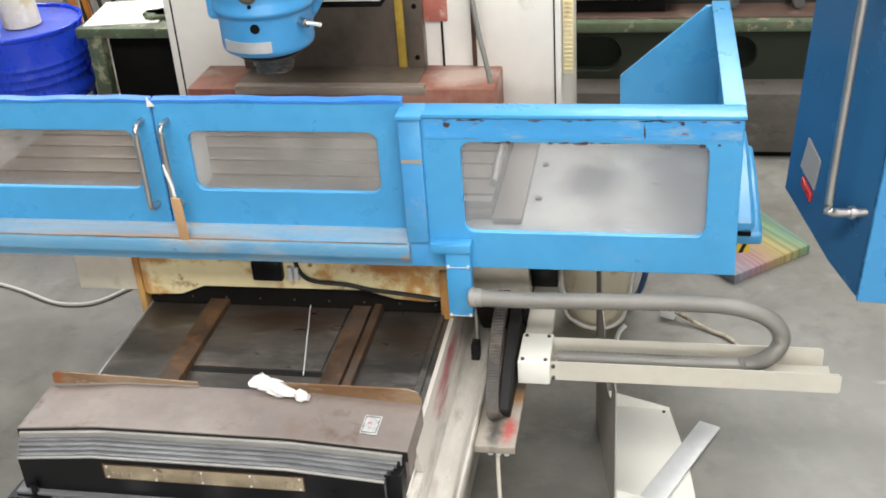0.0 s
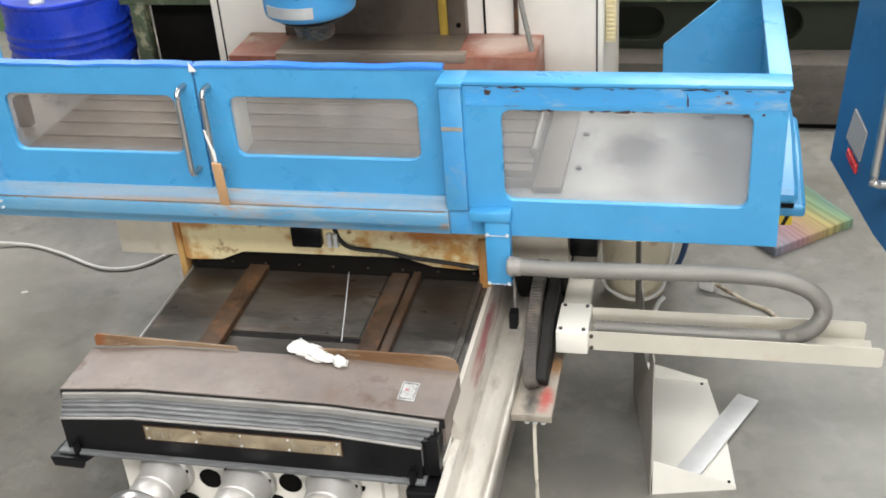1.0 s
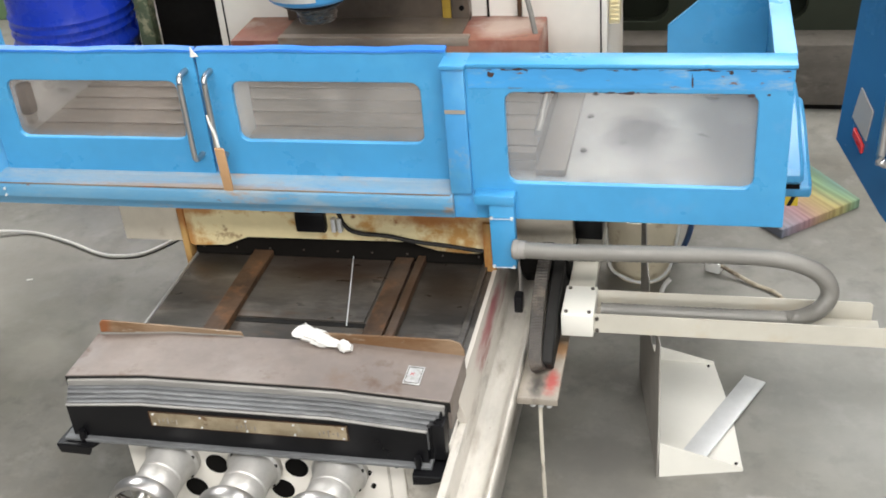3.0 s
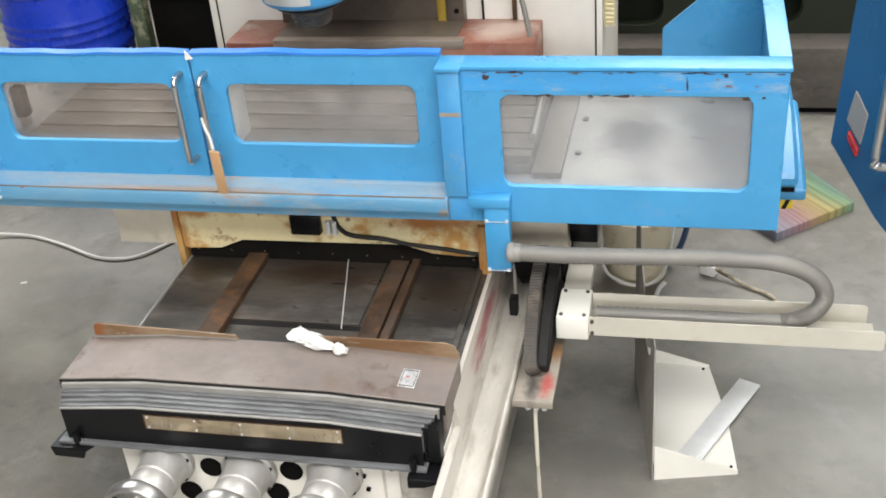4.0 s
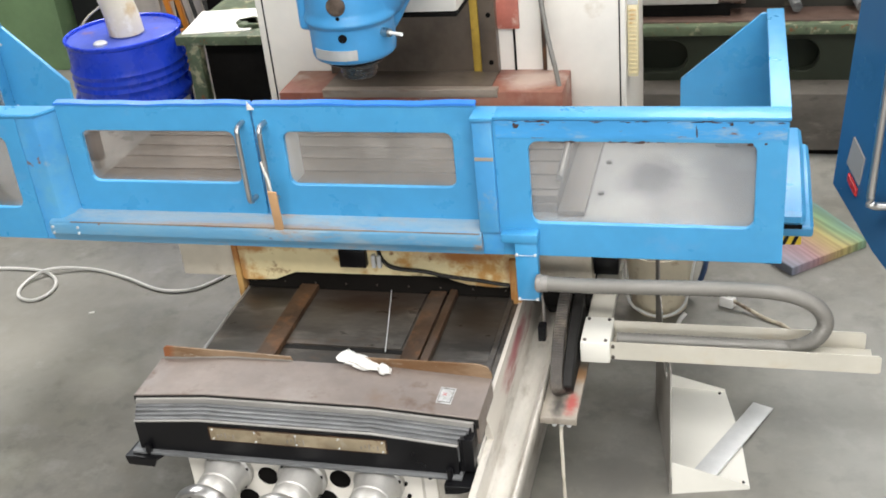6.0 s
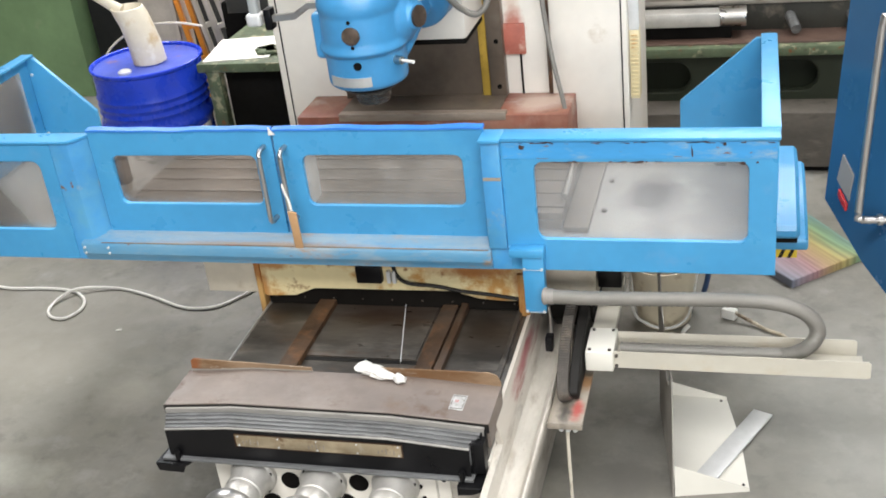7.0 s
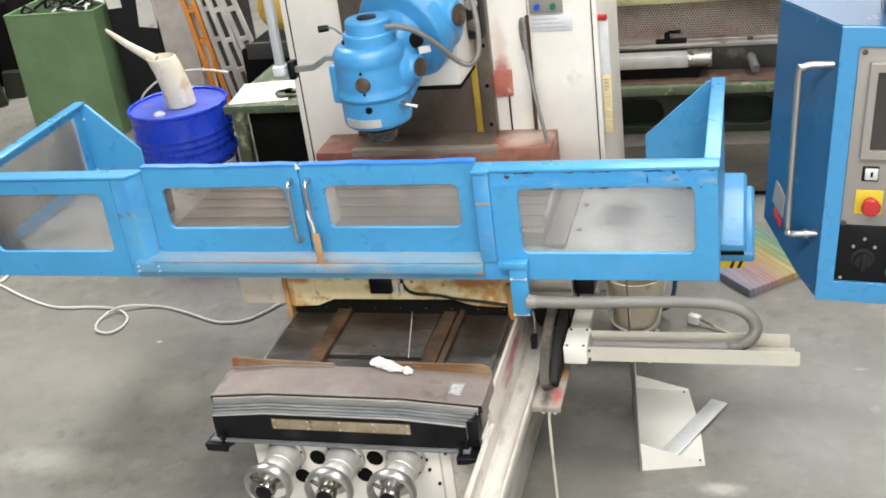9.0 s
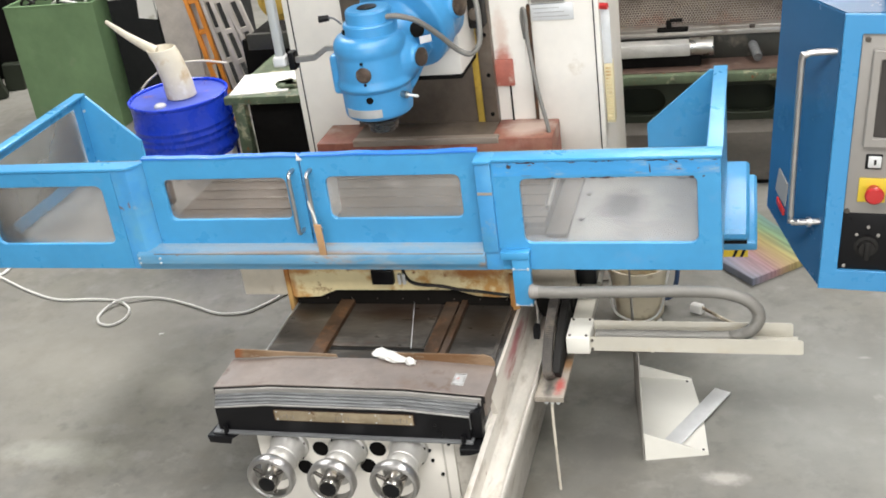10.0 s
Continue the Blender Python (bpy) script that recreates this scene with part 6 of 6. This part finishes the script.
part("battery", box(B(), -3.35, -3.0, 1.35, 1.55, 0.0, 0.09, 0.01), M_BLACK, tv)
place(tv, (-3.03, 1.93, 0), (-2.82, 2.04, 0), 0.909)
place(solo("floor_joint", box(B(), -1.07, 1.17, -0.006, 0.006, -0.01, 0.0022, 0, 2, pose(-4.13, 3.69, 0, 0, 0, -61)), M_RUBBER, "dark joint line in the concrete floor", "floor joint", "structure"), (-4.13, 3.69, 0), (-3.59, 3.61, 0), 0.85)
place(solo("dark_shelf", box(B(), -6.2, -4.7, 4.6, 5.2, 0, 2.2, 0.01), M_DARK, "dark heaped storage shelf full of black parts", "shelf"), (-5.4, 4.6, 0), (-5.25, 5.10, 0), 0.92)

random.seed(77)
heap = thing("scrap_heap", -4.95, 4.45, 0, "heap of dark steel offcuts and hoses beside the bin", "scrap heap")
for i in range(16):
    x, y = random.uniform(-5.6, -4.5), random.uniform(4.15, 4.6)
    h = random.uniform(0.2, 1.15)
    part("offcut", box(B(), -0.09, 0.09, -0.05, 0.05, 0, h, 0.006, 1, pose(x, y, 0, random.uniform(-12, 12), random.uniform(-16, 16), random.uniform(0, 180))), (M_DARK, M_STEEL, M_RUBBER, M_GREEN_DK)[i % 4], heap)
for i in range(7):
    c = Vector((random.uniform(-5.5, -4.6), 4.15 + random.uniform(-0.1, 0.15), random.uniform(0.5, 1.2)))
    part("hose", tube(B(), [c + Vector((0.2 * math.cos(0.9 * k + i), 0.05 * math.sin(2 * k), 0.16 * math.sin(0.9 * k) - 0.03 * k)) for k in range(8)], 0.013, 8, 6), M_RUBBER if i % 2 else M_HOSE, heap)

place(heap, (-4.95, 4.45, 0), (-4.85, 4.80, 0), 0.90)

# ---- right background: a long machine bed ----
YB = 2.76
lb_ = thing("planer_bed", 2.0, 3.2, 0, "old green machine bed with oval openings and a steel table", "machine bed")
hl = [rrect(c - 0.155, c + 0.155, 0.366, 0.525, 0.075) for c in (0.850, 1.457, 2.064, 2.671)]
part("bed_wall", prism(B(), rect(0.55, 3.6, 0.28, 0.58), "y", YB, YB + 0.06, holes=hl, bev=0.004), M_GREEN_DK, lb_, "dark green bed wall with oval openings")
part("bed_core", box(B(), 0.56, 3.59, YB + 0.14, YB + 0.9, 0.02, 0.56), M_GREEN_DK, lb_)
# shadow line where plinth meets floor, made as a near-black box
part("plinth_recess", box(B(), 0.52, 3.63, YB - 0.14, YB + 0.9, 0.0, 0.04), M_DARK, lb_, "dark strip that stands in for the shadow line under the plinth")
part("plinth", box(B(), 0.50, 3.65, YB - 0.18, YB + 0.9, 0.035, 0.322, 0.010), M_GREY_STONE, lb_, "grimy grey plinth")
part("bed_lip", box(B(), 0.52, 3.63, YB - 0.05, YB + 0.10, 0.562, 0.610, 0.006), M_GREEN, lb_, "chipped pale green lip")
part("bed_table", box(B(), 0.52, 3.63, YB + 0.0, YB + 0.30, 0.600, 0.618, 0.003), M_BEDTOP, lb_, "brown rusty bed top")
part("cross_rail", box(B(), 0.52, 3.63, YB + 0.20, YB + 0.42, 0.60, 0.765, 0.008), M_RAIL_DK, lb_, "grimy dark rail")
part("rail_edge", box(B(), 0.52, 3.63, YB + 0.18, YB + 0.24, 0.755, 0.785, 0.004), M_STEEL_LT, lb_)
for i, x in enumerate((1.475, 1.76, 2.10)):
    part("clamp_bolt", cyl(B(), (x, YB + 0.22, 0.690), (x + 0.03, YB + 0.07, 0.655), 0.026, 0.024, 18), M_EDGE, lb_, "stub steel bolt")
    part("lug", cyl(B(), (x, YB + 0.20, 0.77), (x, YB + 0.20, 0.80), 0.016, seg=12), M_STEEL, lb_)
blk = part("clamp_block", box(B(), 1.98, 2.10, YB + 0.05, YB + 0.14, 0.618, 0.675, 0.006), M_RAIL_DK, lb_)
part("stud", cyl(B(), (2.03, YB + 0.055, 0.655), (2.03, YB + 0.038, 0.655), 0.011, seg=12), M_STAINLESS, blk, "bright stud")
ck = thing("steel_bar_stock", 1.0, 2.9, 0.618, "bright square steel bar with a turned end on the bed", "bar stock")
part("bar", box(B(), 0.60, 1.145, YB + 0.05, YB + 0.15, 0.685, 0.755, 0.006), M_ALU, ck)
part("collar", cyl(B(), (1.14, YB + 0.11, 0.720), (1.27, YB + 0.11, 0.720), 0.050, seg=26), M_STAINLESS, ck)
part("support", box(B(), 0.66, 1.20, YB + 0.08, YB + 0.17, 0.616, 0.687, 0.004), M_DARK, ck)
b = B()
box(b, 0.96, 1.13, YB + 0.18, YB + 0.23, 0.785, 0.802, 0.004)
box(b, 1.01, 1.04, YB + 0.19, YB + 0.22, 0.80, 0.845, 0.004)
box(b, 1.03, 1.10, YB + 0.19, YB + 0.22, 0.838, 0.852, 0.004)
iron_ = solo("clamp_iron", b, M_DARK, "dark clamp iron on the rail", "clamp")
mg = thing("mesh_screen", 2.0, 3.5, 0.63, "perforated steel screen behind the machine bed", "screen")
part("frame", box(B(), 0.52, 3.63, YB + 0.24, YB + 0.30, 0.760, 0.790, 0.004), M_STEEL_LT, mg)
part("top_rail", box(B(), 0.52, 3.63, YB + 0.18, YB + 0.32, 1.015, 1.075, 0.006), M_GREENYEL, mg, "pale yellow-green top rail")
part("bed_back", box(B(), 0.52, 3.63, YB + 0.42, YB + 0.46, 0.0, 1.9, 0.006), M_MESHBACK, mg, "brown sheet behind the screen")
# the perforated sheet itself
nx, nz_, px = 198, 17, 0.0155
verts, faces = [], []
x_, y_ = 0.56, YB + 0.27


def hexcell(cx0, cz0):
    o = len(verts)
    for k in range(6):
        a = radians(60 * k + 30)
        verts.append((cx0 + 0.00895 * math.cos(a), y_, cz0 + 0.00895 * math.sin(a)))
    for k in range(6):
        a = radians(60 * k + 30)
        verts.append((cx0 + 0.0060 * math.cos(a), y_, cz0 + 0.0060 * math.sin(a)))
    for k in range(6):
        faces.append((o + k, o + (k + 1) % 6, o + 6 + (k + 1) % 6, o + 6 + k))


for j in range(nz_):
    for i in range(nx):
        hexcell(x_ + px * (i + 0.5 * (j % 2)), 0.796 + 0.0134 * j)
me = bpy.data.meshes.new("perforated_sheet")
me.from_pydata(verts, [], faces)
me.materials.append(M_PERF)
ps = new("perforated_sheet", me)
ps.parent = mg
ps.matrix_parent_inverse = Matrix.Translation(mg.location).inverted()
for o_ in (lb_, ck, iron_, mg):
    place(o_, (1.4, YB, 0), (1.34, YB + 0.02, 0), 0.965)
